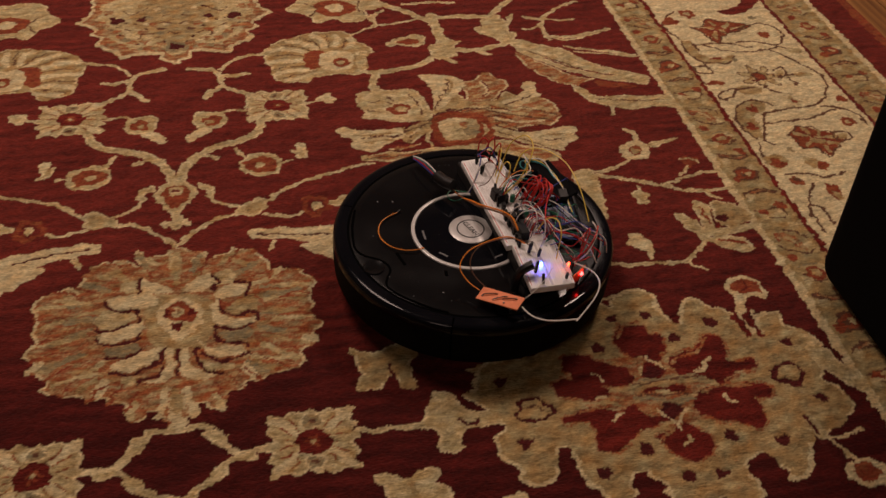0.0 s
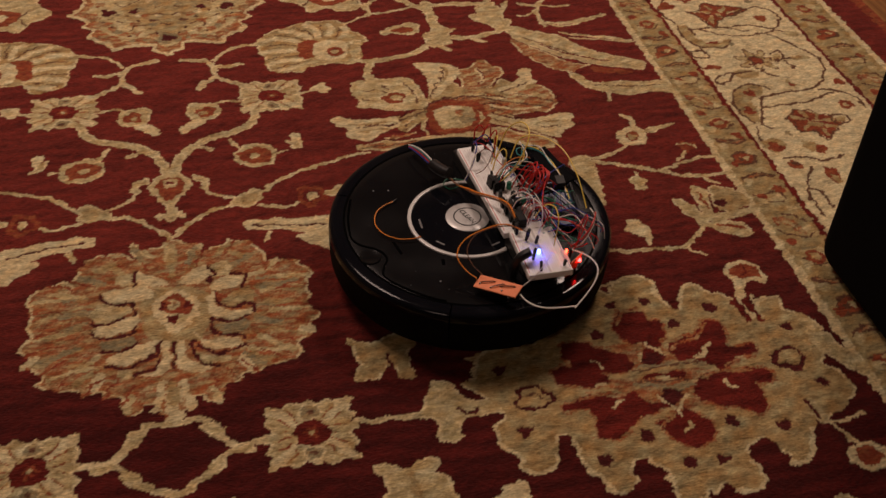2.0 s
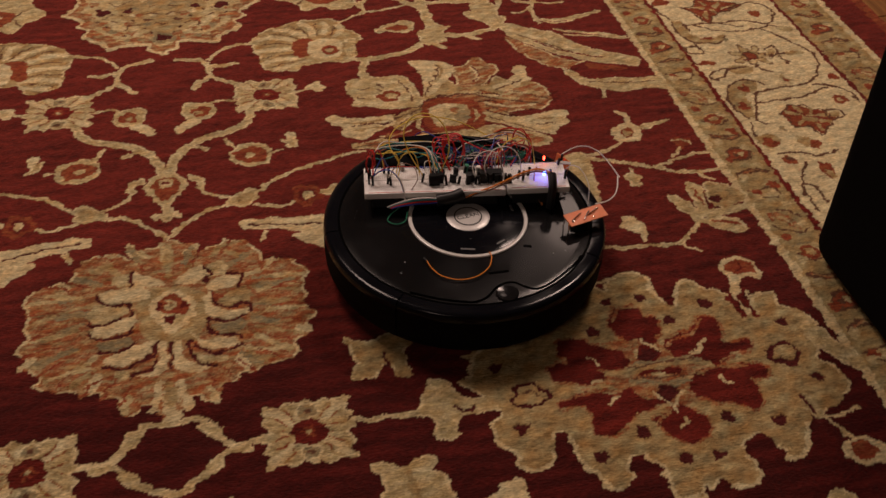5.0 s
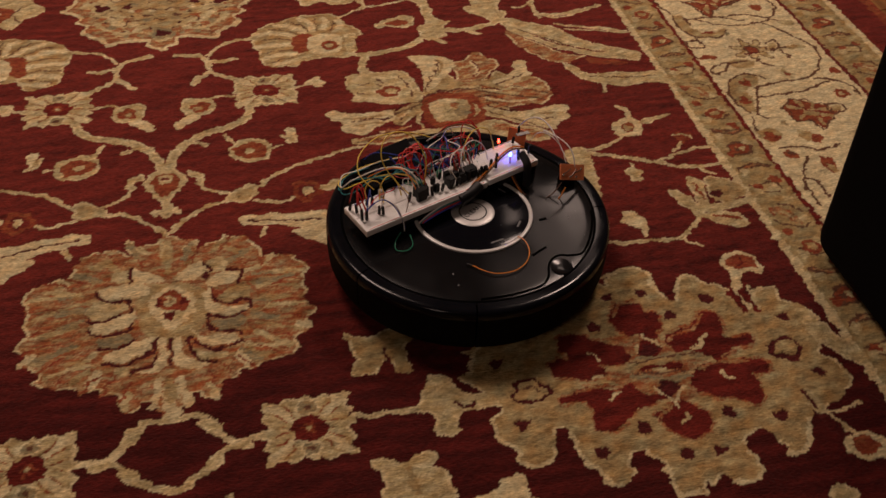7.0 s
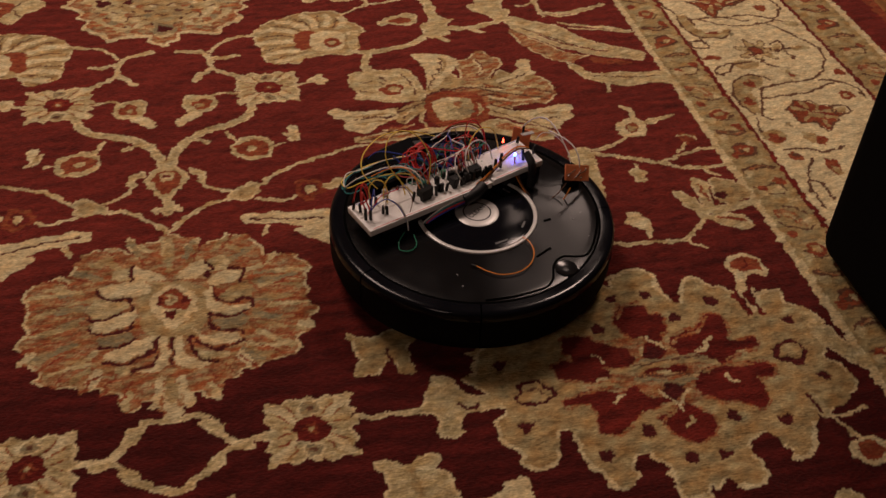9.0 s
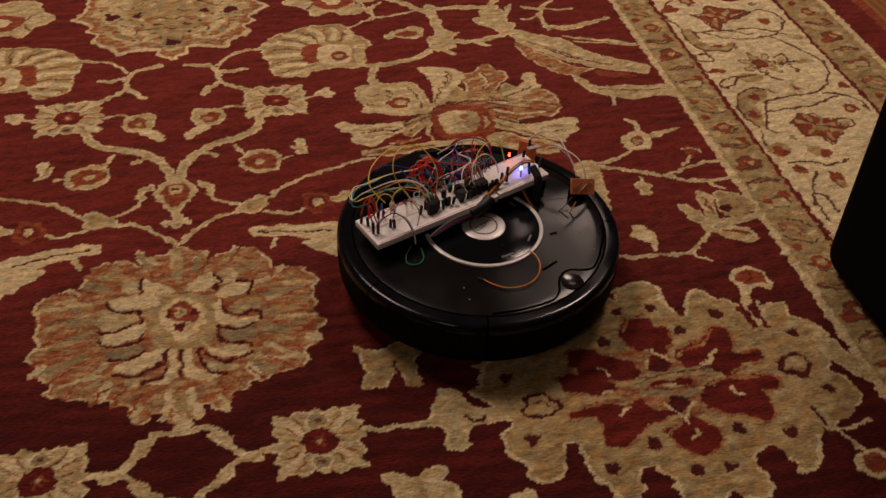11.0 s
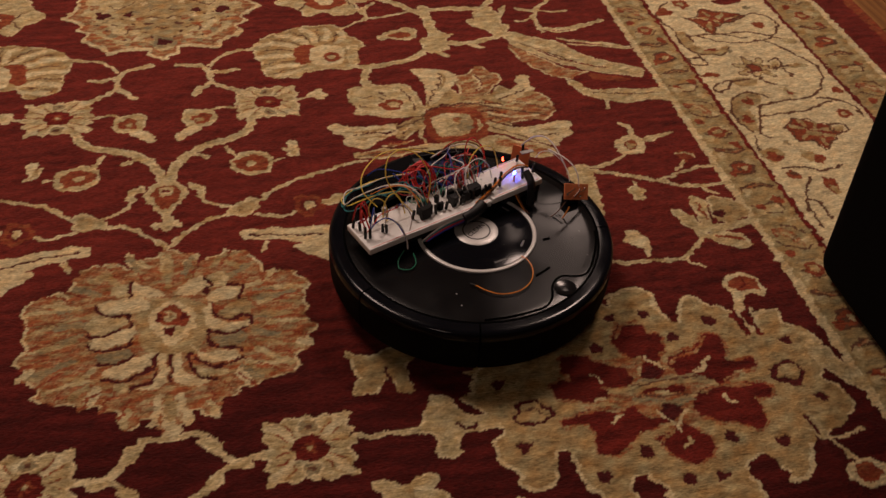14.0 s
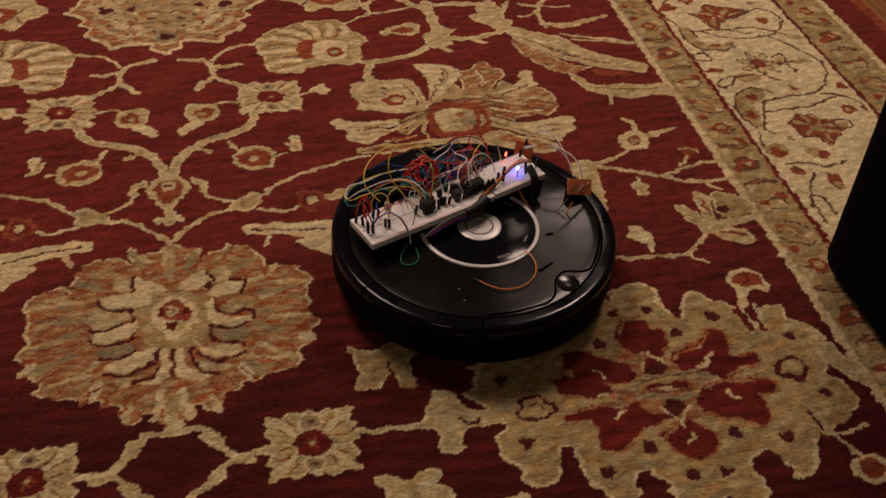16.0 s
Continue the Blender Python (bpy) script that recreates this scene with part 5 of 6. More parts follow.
# breadboards
def breadboard(name, s, w, z, length, width, turn, label):
    m = Matrix.Translation(place(s, w, z)) @ pose(0, 0, 0, 0, 0, 21.9 + turn)
    ob = part(name, box_bm(length, width, 0.0090, 0.0010, 2), BOARD_WHITE, robot, label, m)
    # a grey strip stands for the shade in the board's centre groove
    part("groove_shade", box_bm(length - 0.004, 0.0028, 0.0004, m=pose(0, 0, 0.0089)), plain("groove_shadow_grey", (0.62, 0.60, 0.57), 0.7), ob)
    for side in (-1, 1):
        part("rail_line", box_bm(length - 0.010, 0.0006, 0.0003, m=pose(0, side * (width / 2 - 0.0022), 0.0090)), WIRE["red"] if side < 0 else WIRE["blue"], ob)
    # holes are flat quads, tinted grey for the shade inside them
    holes = bmesh.new()
    n = int((length - 0.008) / 0.00254)
    for i in range(n):
        for j in (-0.021, -0.0185, -0.0145, -0.012, -0.0095, -0.007, -0.0045, 0.0045, 0.007, 0.0095, 0.012, 0.0145, 0.0185, 0.021):
            if abs(j) + 0.002 < width / 2:
                x = (i - (n - 1) / 2) * 0.00254
                v = [holes.verts.new((x + dx * 0.0005, j + dy * 0.0005, 0.00915)) for dx, dy in ((-1, -1), (1, -1), (1, 1), (-1, 1))]
                holes.faces.new(v)
    tagged(part("perforation", holes, plain("hole_shade_grey", (0.48, 0.47, 0.44), 0.8), ob), kind="stuff")
    return ob


long_board = breadboard("breadboard", -39, -2, 103.5, 0.183, 0.055, 0, "long white solderless breadboard")
short_board = breadboard("breadboard", 95, -1, 105.1, 0.082, 0.055, 1.0, "short white solderless breadboard")
part("foam_pad", box_bm(0.165, 0.046, 0.0195, 0.002, 1), BLACK_MATT, robot, "black foam pad under the breadboard", Matrix.Translation(place(-39, -1, 84.0)) @ BOARD_TURN)
part("foam_pad", box_bm(0.062, 0.046, 0.0211, 0.002, 1), BLACK_MATT, robot, "black foam pad under the breadboard", Matrix.Translation(place(95, -1, 84.0)) @ BOARD_TURN)

TOP = 112.5


def carry(ob, board):
    """Hands a part that was set in the robot's space over to a board, which takes it along when it slips."""
    ob.parent, ob.matrix_basis = board, board.matrix_basis.inverted() @ ob.matrix_basis
    return ob


def board_at(s):
    return short_board if s > 62 else long_board


def plug(s, w, lift=0.0, high=14.0, turn=0.0, dye="black"):
    """A pin housing standing in the board."""
    carry(part("plug", box_bm(0.0030, 0.0030, high / 1000, 0.0003, 1), WIRE[dye], robot, m=Matrix.Translation(place(s, w, TOP + lift)) @ pose(0, 0, 0, random.uniform(-8, 8), random.uniform(-8, 8), turn + 21.9)), board_at(s))


def chip(s, w, long, wide, high=5.0, turn=0.0):
    carry(part("chip", box_bm(long / 1000, wide / 1000, high / 1000, 0.0005, 1), CHIP, robot, "black chip", Matrix.Translation(place(s, w, TOP + (2.5 if s > 60 else 0))) @ pose(0, 0, 0, 0, 0, 21.9 + turn)), board_at(s))


def wire(dye, pts, r=0.75):
    carry(part("wire", tube_bm([place(*p) for p in pts], r / 1000), WIRE[dye], robot), board_at(pts[0][0]))


# chips and housings along the boards
chip(-36, -7, 17, 10, 14)
chip(8, -6, 11, 9, 11)
chip(38, -4, 22, 11, 13)
chip(-14, -10, 6, 4, 12)
chip(22, 2, 8, 7, 9)
for s, w, high in ((-127, 17, 14), (-122, 8, 13), (-124, -8, 18), (-119, -11, 16), (-104, 14, 10), (-98, 12, 12), (-100, -9, 12), (-96, -12, 13), (-60, 22, 6), (-55, -7, 14), (-44, -2, 14),
                   (-40, 3, 14), (-24, -14, 15), (-18, -8, 11), (-8, -12, 12), (2, 10, 10), (14, -14, 12), (19, -14, 13), (28, -12, 11), (47, -15, 14), (53, -15, 15), (60, -16, 12), (70, -10, 13),
                   (76, -14, 15), (84, -4, 13), (132, -12, 15), (112, -16, 17), (128, 18, 10)):
    plug(s, w, 3.5 if s > 62 else 0, high)
for dye, s, w in (("green", -30, 8), ("black", -10, 6), ("green", 5, 14), ("white", 20, 10), ("brown", 30, 12), ("grey", -80, 20), ("black", 12, 6)):
    carry(part("capacitor", lathe_bm([(0.0032, 0.0), (0.0034, 0.001), (0.0034, 0.009), (0.0028, 0.0100)], 16), WIRE[dye], robot, m=Matrix.Translation(place(s, w, TOP))), long_board)

# twin-row housings bunched at the middle of the board
for s, w, long, wide, high in ((-40, -14, 14, 6, 15), (-31, -2, 9, 6, 14), (4, -13, 6, 5, 16), (9, 3, 8, 6, 13), (24, -11, 7, 5, 15), (33, -13, 5, 5, 14), (44, -9, 9, 7, 12), (56, -15, 5, 4, 16)):
    carry(part("twin_plug", box_bm(long / 1000, wide / 1000, high / 1000, 0.0005, 1), WIRE["black"], robot, m=Matrix.Translation(place(s, w, TOP)) @ pose(0, 0, 0, random.uniform(-7, 7), random.uniform(-7, 7), 21.9 + random.uniform(-12, 12))), long_board)

# lights
def led(s, w, z, material, r=2.4, label=""):
    carry(part("led", lathe_bm([(r / 1000, 0.0), (r / 1000, 0.0035), (r * 0.8 / 1000, 0.0052), (r * 0.35 / 1000, 0.0062)], 20), material, robot, label, Matrix.Translation(place(s, w, z))), short_board)


led(105, -7, 119.0, BLUE_GLOW, 2.0, "glowing blue light-emitting diode")
led(110, 26, 119.0, AMBER_GLOW, 1.4, "glowing orange-red light-emitting diode")

# loops over the left end of the long board
wire("red", [(-124, -8, 128), (-127, -6, 142), (-124, 0, 150), (-119, 4, 140), (-119, -11, 126)], 1.0)
wire("red", [(-127, 17, 124), (-123, 14, 146), (-118, 8, 152), (-116, 0, 138), (-122, 8, 124)], 1.0)
wire("red", [(-120, 10, 124), (-116, 16, 142), (-110, 18, 146), (-105, 15, 130), (-104, 14, 122)], 1.0)
wire("blue", [(-119, -11, 126), (-112, -4, 140), (-106, 2, 146), (-102, 8, 134), (-98, 12, 122)])
wire("yellow", [(-104, 14, 120), (-106, 14, 138), (-98, 14, 148), (-88, 10, 144), (-84, 6, 128), (-86, 4, 113)])
wire("yellow", [(-88, 10, 114), (-84, 14, 132), (-76, 16, 142), (-66, 16, 142), (-60, 12, 130), (-58, 6, 114)])
wire("yellow", [(-55, -7, 124), (-72, 8, 150), (-78, 20, 172), (-66, 32, 188), (-44, 34, 190), (-26, 24, 178), (-20, 8, 152), (-32, -4, 124)], 0.8)
wire("brown", [(-98, -11, 122), (-92, -6, 134), (-80, 0, 138), (-66, -6, 136), (-62, -16, 124), (-70, -24, 113)], 0.6)
wire("blue", [(-120, -11, 124), (-112, -12, 134), (-98, -14, 138), (-86, -20, 128), (-80, -28, 112), (-78, -34, 98)], 0.8)
wire("white", [(-100, -9, 122), (-92, -14, 132), (-84, -22, 128), (-79, -30, 110), (-80, -36, 96)], 0.8)
wire("red", [(-124, -8, 120), (-116, -10, 128), (-104, -4, 134), (-90, 4, 130), (-70, 8, 126), (-60, 22, 116)], 0.6)
wire("green", [(-84, -34, 94), (-96, -40, 88), (-102, -52, 86.5), (-92, -60, 86.5), (-80, -55, 87), (-76, -42, 92)], 0.7)
# sheathed cable across the front of the board; it slips along as the machine turns
sleeve = part("cable_sleeve", tube_bm([place(-14, -34, 103), place(0, -33, 105), (place(12, -31, 107)), place(20, -28, 109)], 0.0080, 10), BLACK_SATIN, robot, "black heat-shrink cable sleeve")
for k, dye in enumerate(("white", "teal", "red", "blue")):
    pts = [(-78 + 2 * k, -36 - k, 95), (-64, -35 - 1.4 * k, 101 - k), (-44, -34 - 1.2 * k, 106 - 2 * k), (-22, -33 - k, 106 - 2 * k), (-8, -33 - k, 104 - k)]
    part("cable_wire", tube_bm([place(*p) for p in pts], 0.00095), WIRE[dye], sleeve)
long_lead = None
for dye, drop in (("orange", 0), ("brown", 2)):
    pts = [(-34, -34, 103), (-12, -33, 104), (4, -31, 106), (18, -28 - drop / 2, 111 - drop), (34, -26 - drop, 116 - drop), (54, -22 - drop, 124 - drop), (74, -16 - drop, 130 - drop), (92, -14 - drop, 134 - drop), (104, -15 - drop, 132 - drop), (112, -16, 128 - drop)]
    long_lead = part("cable_lead", tube_bm([place(*p) for p in pts], 0.00115), WIRE[dye], long_lead or robot, "twisted orange and brown lead")
carry(part("plug_sleeve", tube_bm([place(112, -20, 130), place(112, -33, 122), place(111, -38, 106), place(110, -39, 90)], 0.0056, 8), BLACK_SATIN, robot, "black sleeved plug"), short_board)
# arcs over the middle and right
wire("white", [(28, -12, 122), (26, -4, 138), (38, 8, 150), (58, 14, 150), (72, 10, 138), (76, 4, 118)], 0.8)
wire("white", [(14, -14, 122), (10, -6, 134), (18, 6, 144), (34, 12, 146), (46, 10, 138), (50, 6, 120)], 0.8)
wire("yellow", [(44, 14, 124), (52, 22, 146), (70, 26, 156), (88, 24, 150), (94, 20, 132), (96, 18, 118)], 0.8)
wire("grey", [(2, 10, 120), (0, 8, 132), (8, 10, 142), (20, 14, 142), (28, 12, 130), (30, 10, 116)], 0.7)
for k in range(7):
    s = 26 + 4.2 * k
    wire(("red", "brown", "red", "grey", "white", "red", "brown")[k], [(s, 2, 118), (s - 2, 8, 130 + k), (s + 2, 18, 136 + k), (s + 5, 26, 128), (s + 4, 30, 112)], 0.6)
for k in range(4):
    s = -44 + 5.0 * k
    wire(("orange", "white", "teal", "red")[k], [(s, -6, 126), (s - 2, 4, 138 + 3 * k), (s - 6, 20, 144 - 2 * k), (s - 18 + 6 * k, 40, 134), (s - 34 + 9 * k, 56, 118 + k)], 0.7)
# long wires sweeping over the left rim
sweep = random.Random(5)
for k, dye in enumerate(("white", "teal", "yellow", "teal")):
    j = [sweep.uniform(-5, 5) for _ in range(12)]
    wire(dye, [(-30 - 3 * k, 2, 126), (-44 + j[0], 22 + j[1] / 2, 136 + j[2]), (-68 + j[3], 42 + j[4], 130 + j[5]), (-98 + j[6], 50 + j[7], 124 + j[8] - 3 * k), (-114 + j[9] / 2, 58 + j[10], 116 + j[11] - 3 * k),
               (-104 + j[1], 74 + j[3], 112 + j[5]), (-76, 84 + j[7] / 2, 110), (-40, 86, 108 + j[0]), (-4 + 4 * k, 80, 106)], 0.8)

# boards and packs behind the breadboard
part("battery_pack", box_bm(0.105, 0.050, 0.022, 0.003, 2), SIDE_BLACK, robot, "black plastic battery box", Matrix.Translation(place(-44, 66, 84.5)) @ pose(0, 0, 0, 0, 0, 25))
pcb = part("circuit_board", box_bm(0.076, 0.050, 0.0016, 0.0004, 1), PCB_BLUE, robot, "dark blue microcontroller board", Matrix.Translation(place(26, 66, 100.0)) @ pose(0, 0, 0, 0, 8, 12))
part("header", box_bm(0.060, 0.0028, 0.009, m=pose(0.004, 0.022, 0.0016)), CHIP, pcb)
part("header", box_bm(0.060, 0.0028, 0.009, m=pose(0.004, -0.022, 0.0016)), CHIP, pcb)
part("socket", box_bm(0.016, 0.012, 0.010, 0.0006, 1, m=pose(-0.032, 0.010, 0.0016)), BLACK_MATT, pcb)
part("chip", box_bm(0.034, 0.008, 0.004, 0.0005, 1, m=pose(0.008, -0.008, 0.0016)), CHIP, pcb)
part("standoff_block", box_bm(0.060, 0.038, 0.016, 0.002, 1), BLACK_MATT, robot, "", Matrix.Translation(place(26, 66, 84.0)) @ pose(0, 0, 0, 0, 0, 12))
part("folded_panel", box_bm(0.080, 0.034, 0.004, 0.0012, 1), SIDE_BLACK, robot, "black plastic panel leaning on the pack", Matrix.Translation(place(-40, 84, 104)) @ pose(0, 0, 0, 16, 0, 28))
part("knob", lathe_bm([(0.010, 0.0), (0.010, 0.008), (0.008, 0.010)], 24), BLACK_GLOSS, robot, "", Matrix.Translation(place(-62, 60, 105.5)))

# the tangle: jumper wires in loose loops between the boards
tangle = random.Random(11)
DYE_ORDER = ["red"] * 8 + ["blue"] * 6 + ["green"] * 5 + ["black"] * 9 + ["white", "orange", "orange", "yellow", "teal", "teal", "violet"]
for k in range(30):
    s0, w0 = tangle.uniform(-60, 76), tangle.uniform(8, 24)
    s1, w1 = tangle.uniform(-62, 100), tangle.uniform(46, 100)
    while place(s1, w1, 0).length > 0.160:
        w1 -= 6
    top = tangle.uniform(116, 142)
    pts = [(s0, w0, TOP + 2), (s0 + tangle.uniform(-8, 8), w0 + 8, top - 6)]
    for j in range(3):
        f = (j + 1) / 4
        pts.append((s0 + (s1 - s0) * f + tangle.uniform(-16, 16), w0 + (w1 - w0) * f + tangle.uniform(-8, 10), top - 10 * abs(j - 1) + tangle.uniform(-8, 6)))
    pts += [(s1, w1, 112 + tangle.uniform(-4, 8)), (s1 + tangle.uniform(-10, 10), w1 + 2, 101)]
    wire(tangle.choice(DYE_ORDER), pts, tangle.choice((0.6, 0.7, 0.8)))
# a red bundle near the middle
for k in range(9):
    a = tangle.uniform(0, 6.28)
    c, d = -18 + tangle.uniform(-8, 8), 40 + tangle.uniform(-8, 8)
    wire("red", [(c - 6, d - 22, 114), (c - 14, d - 8, 130), (c - 8 + 4 * math.cos(a), d + 4, 144), (c + 8, d + 8 * math.sin(a), 146), (c + 14, d - 6, 132), (c + 8, d - 16, 118)], 0.85)
for k, dye in enumerate(("red", "brown", "white")):
    wire(dye, [(88 + 2 * k, 40, 106), (96, 52, 128 - 4 * k), (84, 66, 138 - 4 * k), (62, 78, 134 - 3 * k), (44 - 6 * k, 84, 116)], 0.85)
wire("red", [(96, 40, 104), (92, 50, 130), (84, 58, 146), (74, 60, 142), (70, 58, 120), (72, 56, 104)], 0.9)
wire("yellow", [(-84, 30, 118), (-96, 46, 138), (-82, 66, 150), (-44, 84, 152), (0, 88, 140), (40, 86, 118)], 0.8)

# copper strip board hung on its wires beside the short breadboard
STRIP_FLAT = pose(0.140, 0.038, 0.0985, 6, -10, 62)
across, along = Vector((0.13, 0.62, 0.77)).normalized(), Vector((0.78, 0.43, -0.46)).normalized()
face = along.cross(across).normalized()
STRIP_RAISED = Matrix.Translation((0.141, 0.031, 0.108)) @ Matrix((along, face.cross(along), face)).transposed().to_4x4()
STRIP_TURNED = pose(0.146, 0.036, 0.100, 10, 0, 44)
strip = part("strip_board", box_bm(0.056, 0.021, 0.0016, 0.0003, 1), COPPER, robot, "bare copper strip board", STRIP_FLAT)
for x0, y0, turn in ((-0.014, 0.001, 24), (0.000, -0.001, 38), (0.012, 0.002, 18)):
    dx, dy = 0.009 * math.cos(radians(turn)), 0.009 * math.sin(radians(turn))
    part("component_lead", tube_bm([(x0 - dx, y0 - dy, 0.0014), (x0 - 0.7 * dx, y0 - 0.7 * dy, 0.0032), (x0 + 0.7 * dx, y0 + 0.7 * dy, 0.0032), (x0 + dx, y0 + dy, 0.0014)], 0.0008), SOLDER if turn > 30 else WIRE["brown"], strip)
for x, y in ((-0.022, -0.004), (0.019, 0.005), (0.008, -0.006)):
    part("solder_joint", lathe_bm([(0.0016, 0.0014), (0.0014, 0.0024), (0.0006, 0.0032)], 10), SOLDER, strip, m=Matrix.Translation((x, y, 0)))


def loose(dye, pts, r=0.9):
    part("wire", tube_bm([(x / 1000, y / 1000, z / 1000) for x, y, z in pts], r / 1000), WIRE[dye], robot)


loose("orange", [(-24, -98, 86.5), (-14, -109, 87), (2, -118, 87), (24, -117, 87), (42, -105, 87.5), (51, -86, 88), (50, -68, 88.5), (44, -58, 88)], 0.75)
part("wire_end", tube_bm([(-0.030, -0.094, 0.0868), (-0.024, -0.098, 0.0866)], 0.0009), INK, robot)
# the lead from the strip board swings over when the machine turns
LEAD_FROM, LEAD_TO = Vector((0.126, 0.016, 0.100)), Vector((0.068, 0.068, 0.126))
lead = part("swinging_lead", tube_bm([Vector(q) / 1000 - LEAD_FROM for q in ((128, 13, 99), (118, -2, 104), (104, -12, 114), (86, -2, 124), (72, 24, 131), (66, 46, 133), (68, 66, 126))], 0.00085),
            WIRE["orange"], robot, "loose orange lead", Matrix.Translation(LEAD_FROM))
part("second_lead", tube_bm([Vector(q) / 1000 - LEAD_FROM for q in ((124, 20, 101), (112, 6, 108), (98, 0, 118), (82, 10, 128), (72, 34, 133), (66, 58, 130), (66, 74, 120))], 0.0007), WIRE["brown"], lead)


def bow(length, rise, r):
    """A bowed wire along x from 0 to length (mm), rising in z."""
    return tube_bm([Vector((length * f, 0, rise * 4 * f * (1 - f) * (1.4 - 0.8 * f))) / 1000 for f in (0, 0.08, 0.2, 0.35, 0.5, 0.65, 0.8, 0.92, 1)], r / 1000, 6, 4)


def aimed(start, end, up):
    """The pose, in millimetres, that lays a bowed wire from start towards end, bowed to the side of up."""
    x = (Vector(end) - Vector(start)).normalized()
    z = (Vector(up) - x * x.dot(Vector(up))).normalized()
    return Matrix.Translation(Vector(start) / 1000) @ Matrix((x, z.cross(x), z)).transposed().to_4x4()


post_lead = part("white_lead", bow(84, 28, 0.95), WIRE["white"], robot, "loose white lead", aimed((92, 126, 120), (171, 126, 104), (0.2, 1, 0.3)))
strip_lead = part("white_lead", bow(66, 13, 0.95), WIRE["white"], robot, "loose white lead", aimed((153, 64, 100), (171, 126, 104), (1, -0.3, 0)))
loose("white", [(144, 62, 100), (140, 78, 116), (126, 92, 128), (112, 98, 128), (104, 98, 118)], 0.55)
part("plug", box_bm(0.0028, 0.0028, 0.015, 0.0003, 1), WIRE["black"], robot, m=pose(0.094, 0.124, 0.108))

part("support_block", box_bm(0.022, 0.014, 0.012, 0.0015, 1), SIDE_BLACK, robot, "black block under the strip board", pose(0.139, 0.040, 0.0842, 0, 0, 20))
# small upright copper board at the rim with the red light on its outer face
post = part("copper_tab", box_bm(0.026, 0.0016, 0.030, 0.0003, 1), COPPER, robot, "small upright copper board", pose(0.092, 0.128, 0.083, -12, 0, -36))
part("led", lathe_bm([(0.0026, 0.0), (0.0026, 0.0012), (0.0020, 0.0026), (0.0008, 0.0032)], 20), RED_GLOW, post, "glowing red light-emitting diode", pose(-0.006, 0.0012, 0.021, -90, 0, 0))
part("solder_joint", lathe_bm([(0.0018, 0.0), (0.0014, 0.0014), (0.0005, 0.002)], 10), SOLDER, post, m=pose(0.005, 0.001, 0.012, -90, 0, 0))
part("tape_tab", box_bm(0.020, 0.0065, 0.0012, 0.0003, 1), WIRE["grey"], robot, "strip of pale tape", pose(0.098, 0.118, 0.1140, 0, 6, 18))

# ---- the dark seat at the rug's border ----
seat_block = tagged(new("ottoman"), "black upholstered ottoman standing on the rug's border", "ottoman")
seat_block.location = (1.317, 0.41, 0)


def cushion_bm(sx, sy, sz, r, m):
    bm = box_bm(sx, sy, sz, r, 5)
    for v in bm.verts:
        v.co.x += 0.004 * math.sin(v.co.y * 9 + v.co.z * 5)
    bm.transform(m)
    for v in bm.verts:
        v.co.x *= 1 + 0.08 * v.co.z
    return bm


part("upholstered_base", cushion_bm(0.90, 0.966, 0.53, 0.035, pose(0, 0, 0.002)), UPHOLSTERY, seat_block)
part("cushion", cushion_bm(0.91, 0.976, 0.14, 0.045, pose(0, 0, 0.525)), UPHOLSTERY, seat_block)
for x, y in ((-0.38, -0.42), (0.38, -0.42), (-0.38, 0.42), (0.38, 0.42)):
    part("foot", lathe_bm([(0.02, 0.0), (0.024, 0.01)], 16), BLACK_MATT, seat_block, m=Matrix.Translation((x, y, 0)))


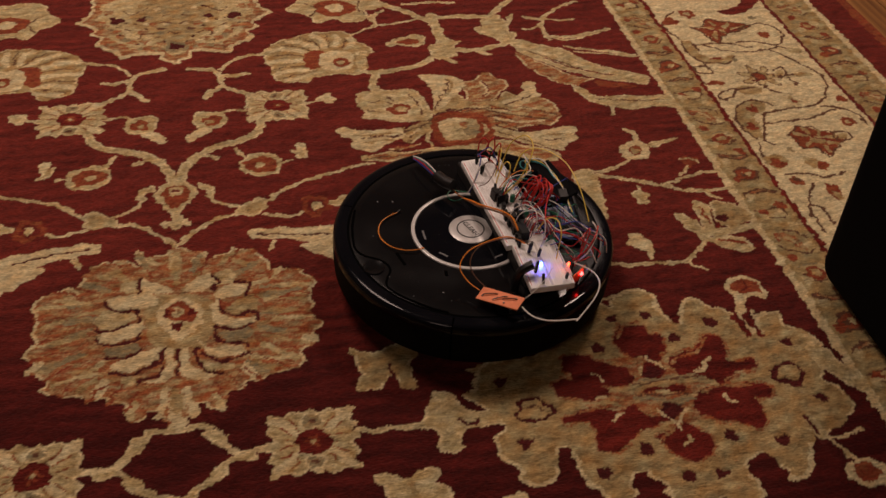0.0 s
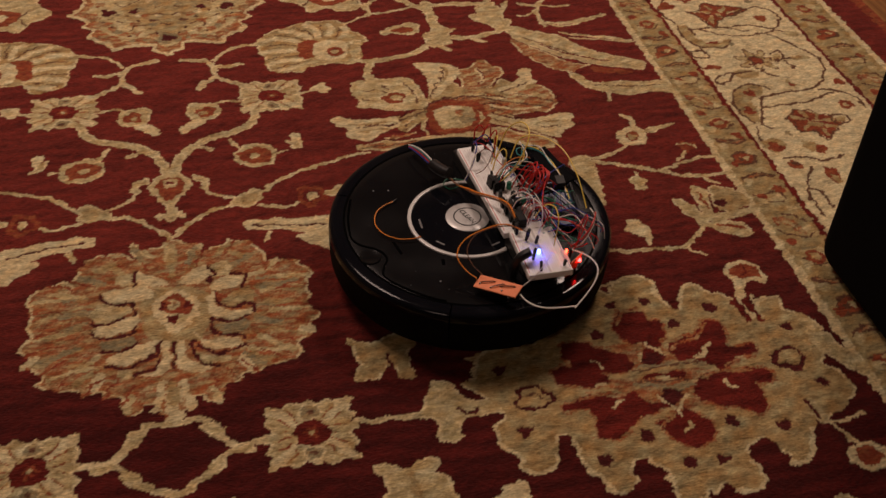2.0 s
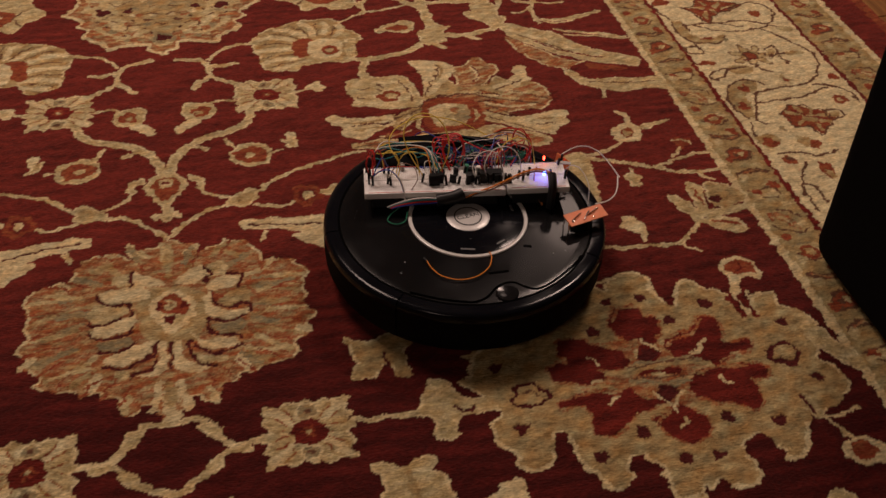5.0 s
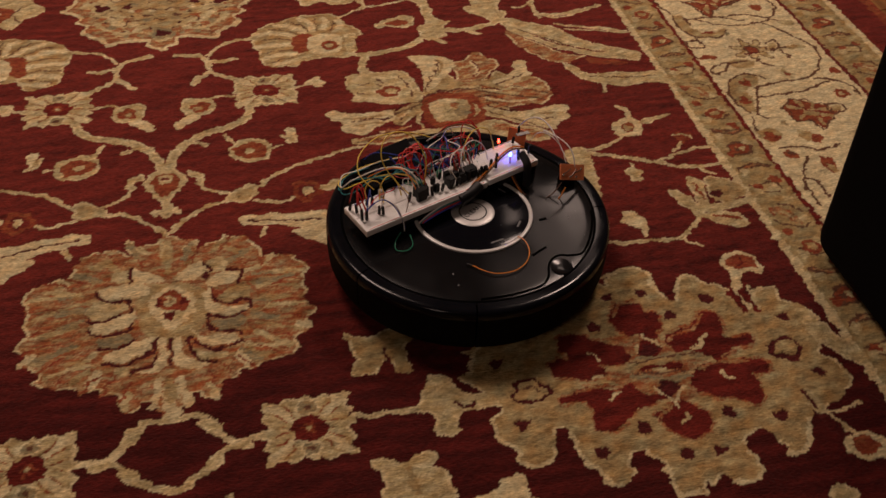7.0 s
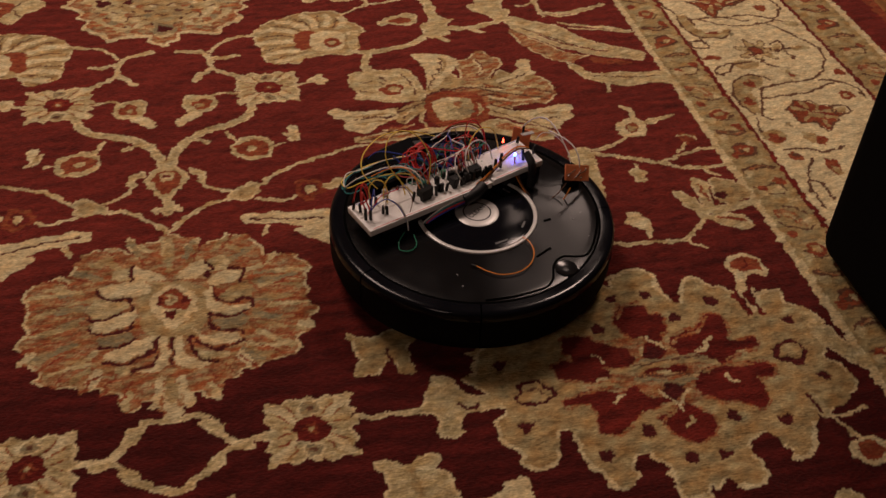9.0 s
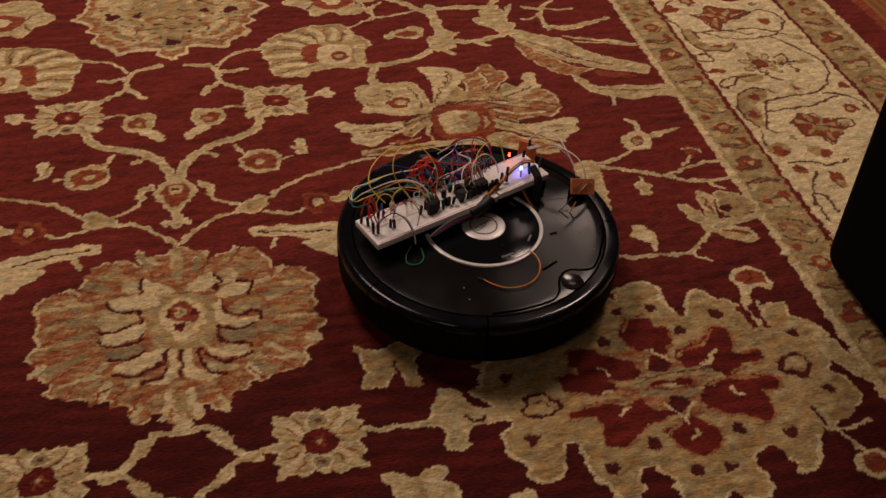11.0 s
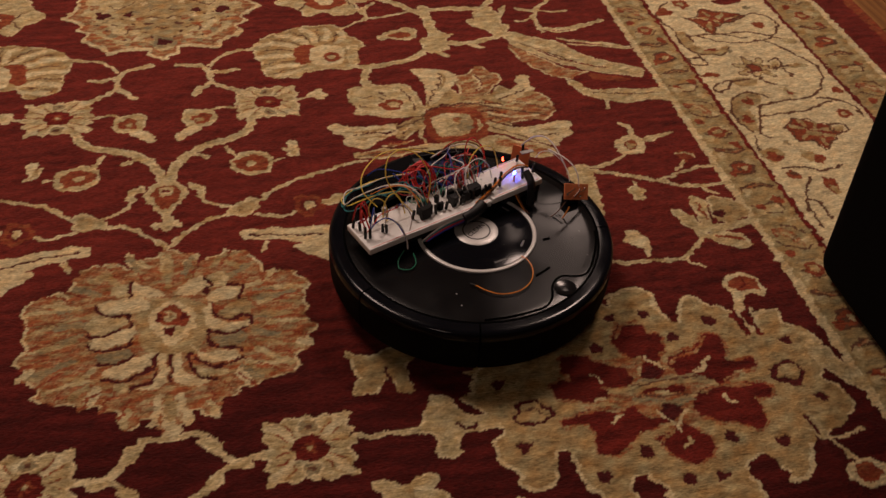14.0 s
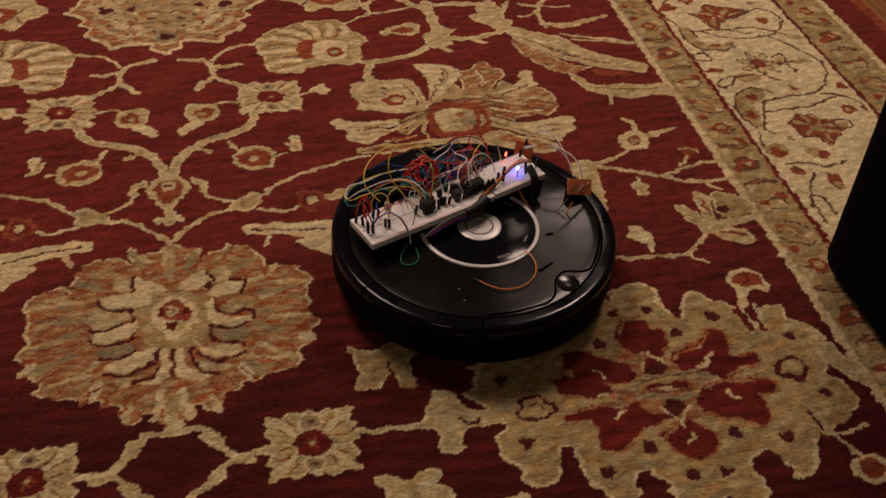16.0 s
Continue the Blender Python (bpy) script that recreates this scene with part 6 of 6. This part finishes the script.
# ---- what moves ----
def motions():
    first, second, third, last = pose(0.384, 0.952, 0, 0, 0, -104), pose(0.387, 0.950, 0, 0, 0, -61.5), pose(0.390, 0.948, 0, 0, 0, -29.5), pose(0.396, 0.947, 0, 0, 0, 0)
    walk(robot, [(0.0, first), (2.0, first), (2.37, first), (2.5, pose(0.384, 0.952, 0, 0, 0, -97.5)), (2.7, pose(0.385, 0.951, 0, 0, 0, -80)), (2.9, pose(0.387, 0.950, 0, 0, 0, -65)),
                 (3.0, second), (3.2, second), (3.57, second), (3.7, pose(0.388, 0.949, 0, 0, 0, -53)), (3.83, pose(0.389, 0.949, 0, 0, 0, -41)), (3.97, third), (4.1, third), (5.4, third),
                 (5.9, third), (6.15, pose(0.394, 0.947, 0, 0, 0, -12)), (6.36, last), (6.5, last), (16.0, last)])

    walk(strip, [(0.0, STRIP_FLAT), (3.57, STRIP_FLAT), (3.97, STRIP_TURNED), (5.9, STRIP_TURNED), (6.36, STRIP_RAISED), (16.0, STRIP_RAISED)])
    # the boards lie slipped along their length at first, the short one askew, and settle in line with the second turn
    def slipped(ob, along, across, turn):
        return Matrix.Translation(place(along, across, 0) - place(0, 0, 0)) @ ob.matrix_basis @ pose(0, 0, 0, 0, 0, turn)

    for ob, askew, bent in ((long_board, (22, 3, -2), (1, -3, 0)), (short_board, (22, 1, -7), (5, -10, -6))):
        first_lie, second_lie, level, settled = slipped(ob, *askew), slipped(ob, *bent), ob.matrix_basis.copy(), slipped(ob, -18, -6, 0)
        walk(ob, [(0.0, first_lie), (2.45, first_lie), (2.95, second_lie), (3.57, second_lie), (3.95, level), (5.9, level), (6.36, settled), (16.0, settled)])

    def swung(along, across, turn, s0=-10, w0=-33):
        hub = place(s0, w0, 0)
        return Matrix.Translation(hub + place(along, across, 0) - place(0, 0, 0)) @ pose(0, 0, 0, 0, 0, turn) @ Matrix.Translation(-hub)

    rest = Matrix.Identity(4)
    walk(sleeve, [(0.0, swung(-84, -27, 10)), (2.45, swung(-84, -27, 10)), (2.95, swung(-48, -10, 4)), (3.57, swung(-48, -10, 4)), (3.95, swung(-24, 0, 0)), (5.9, swung(-24, 0, 0)), (6.36, swung(3, -3, 0)), (16.0, swung(3, -3, 0))])
    walk(long_lead.parent, [(0.0, swung(-42, -16, 9)), (2.45, swung(-42, -16, 9)), (2.95, swung(-27, -4, 3)), (3.57, swung(-27, -4, 3)), (3.95, rest), (5.9, rest), (6.36, swung(-6, 0, 0)), (16.0, swung(-6, 0, 0))])
    for ob, last_pose in ((post_lead, aimed((92, 126, 120), (142, 48, 120), (0.25, 0.1, 1))), (strip_lead, aimed((146, 36, 110), (118, 84, 138), (0.4, 0.2, 1)))):
        wide = ob.matrix_basis.copy()
        half = wide.lerp(last_pose, 0.5)
        walk(ob, [(0.0, wide), (5.9, wide), (6.12, half), (6.36, last_pose), (16.0, last_pose)])
    hinge = (LEAD_TO - LEAD_FROM).normalized()
    swing = [Matrix.Translation(LEAD_FROM) @ Matrix.Rotation(radians(a), 4, hinge) for a in (0, -65, -125, -75)]
    walk(lead, [(0.0, swing[0]), (3.57, swing[0]), (3.77, swing[1]), (3.97, swing[2]), (5.9, swing[2]), (6.36, swing[3]), (16.0, swing[3])])


motions()
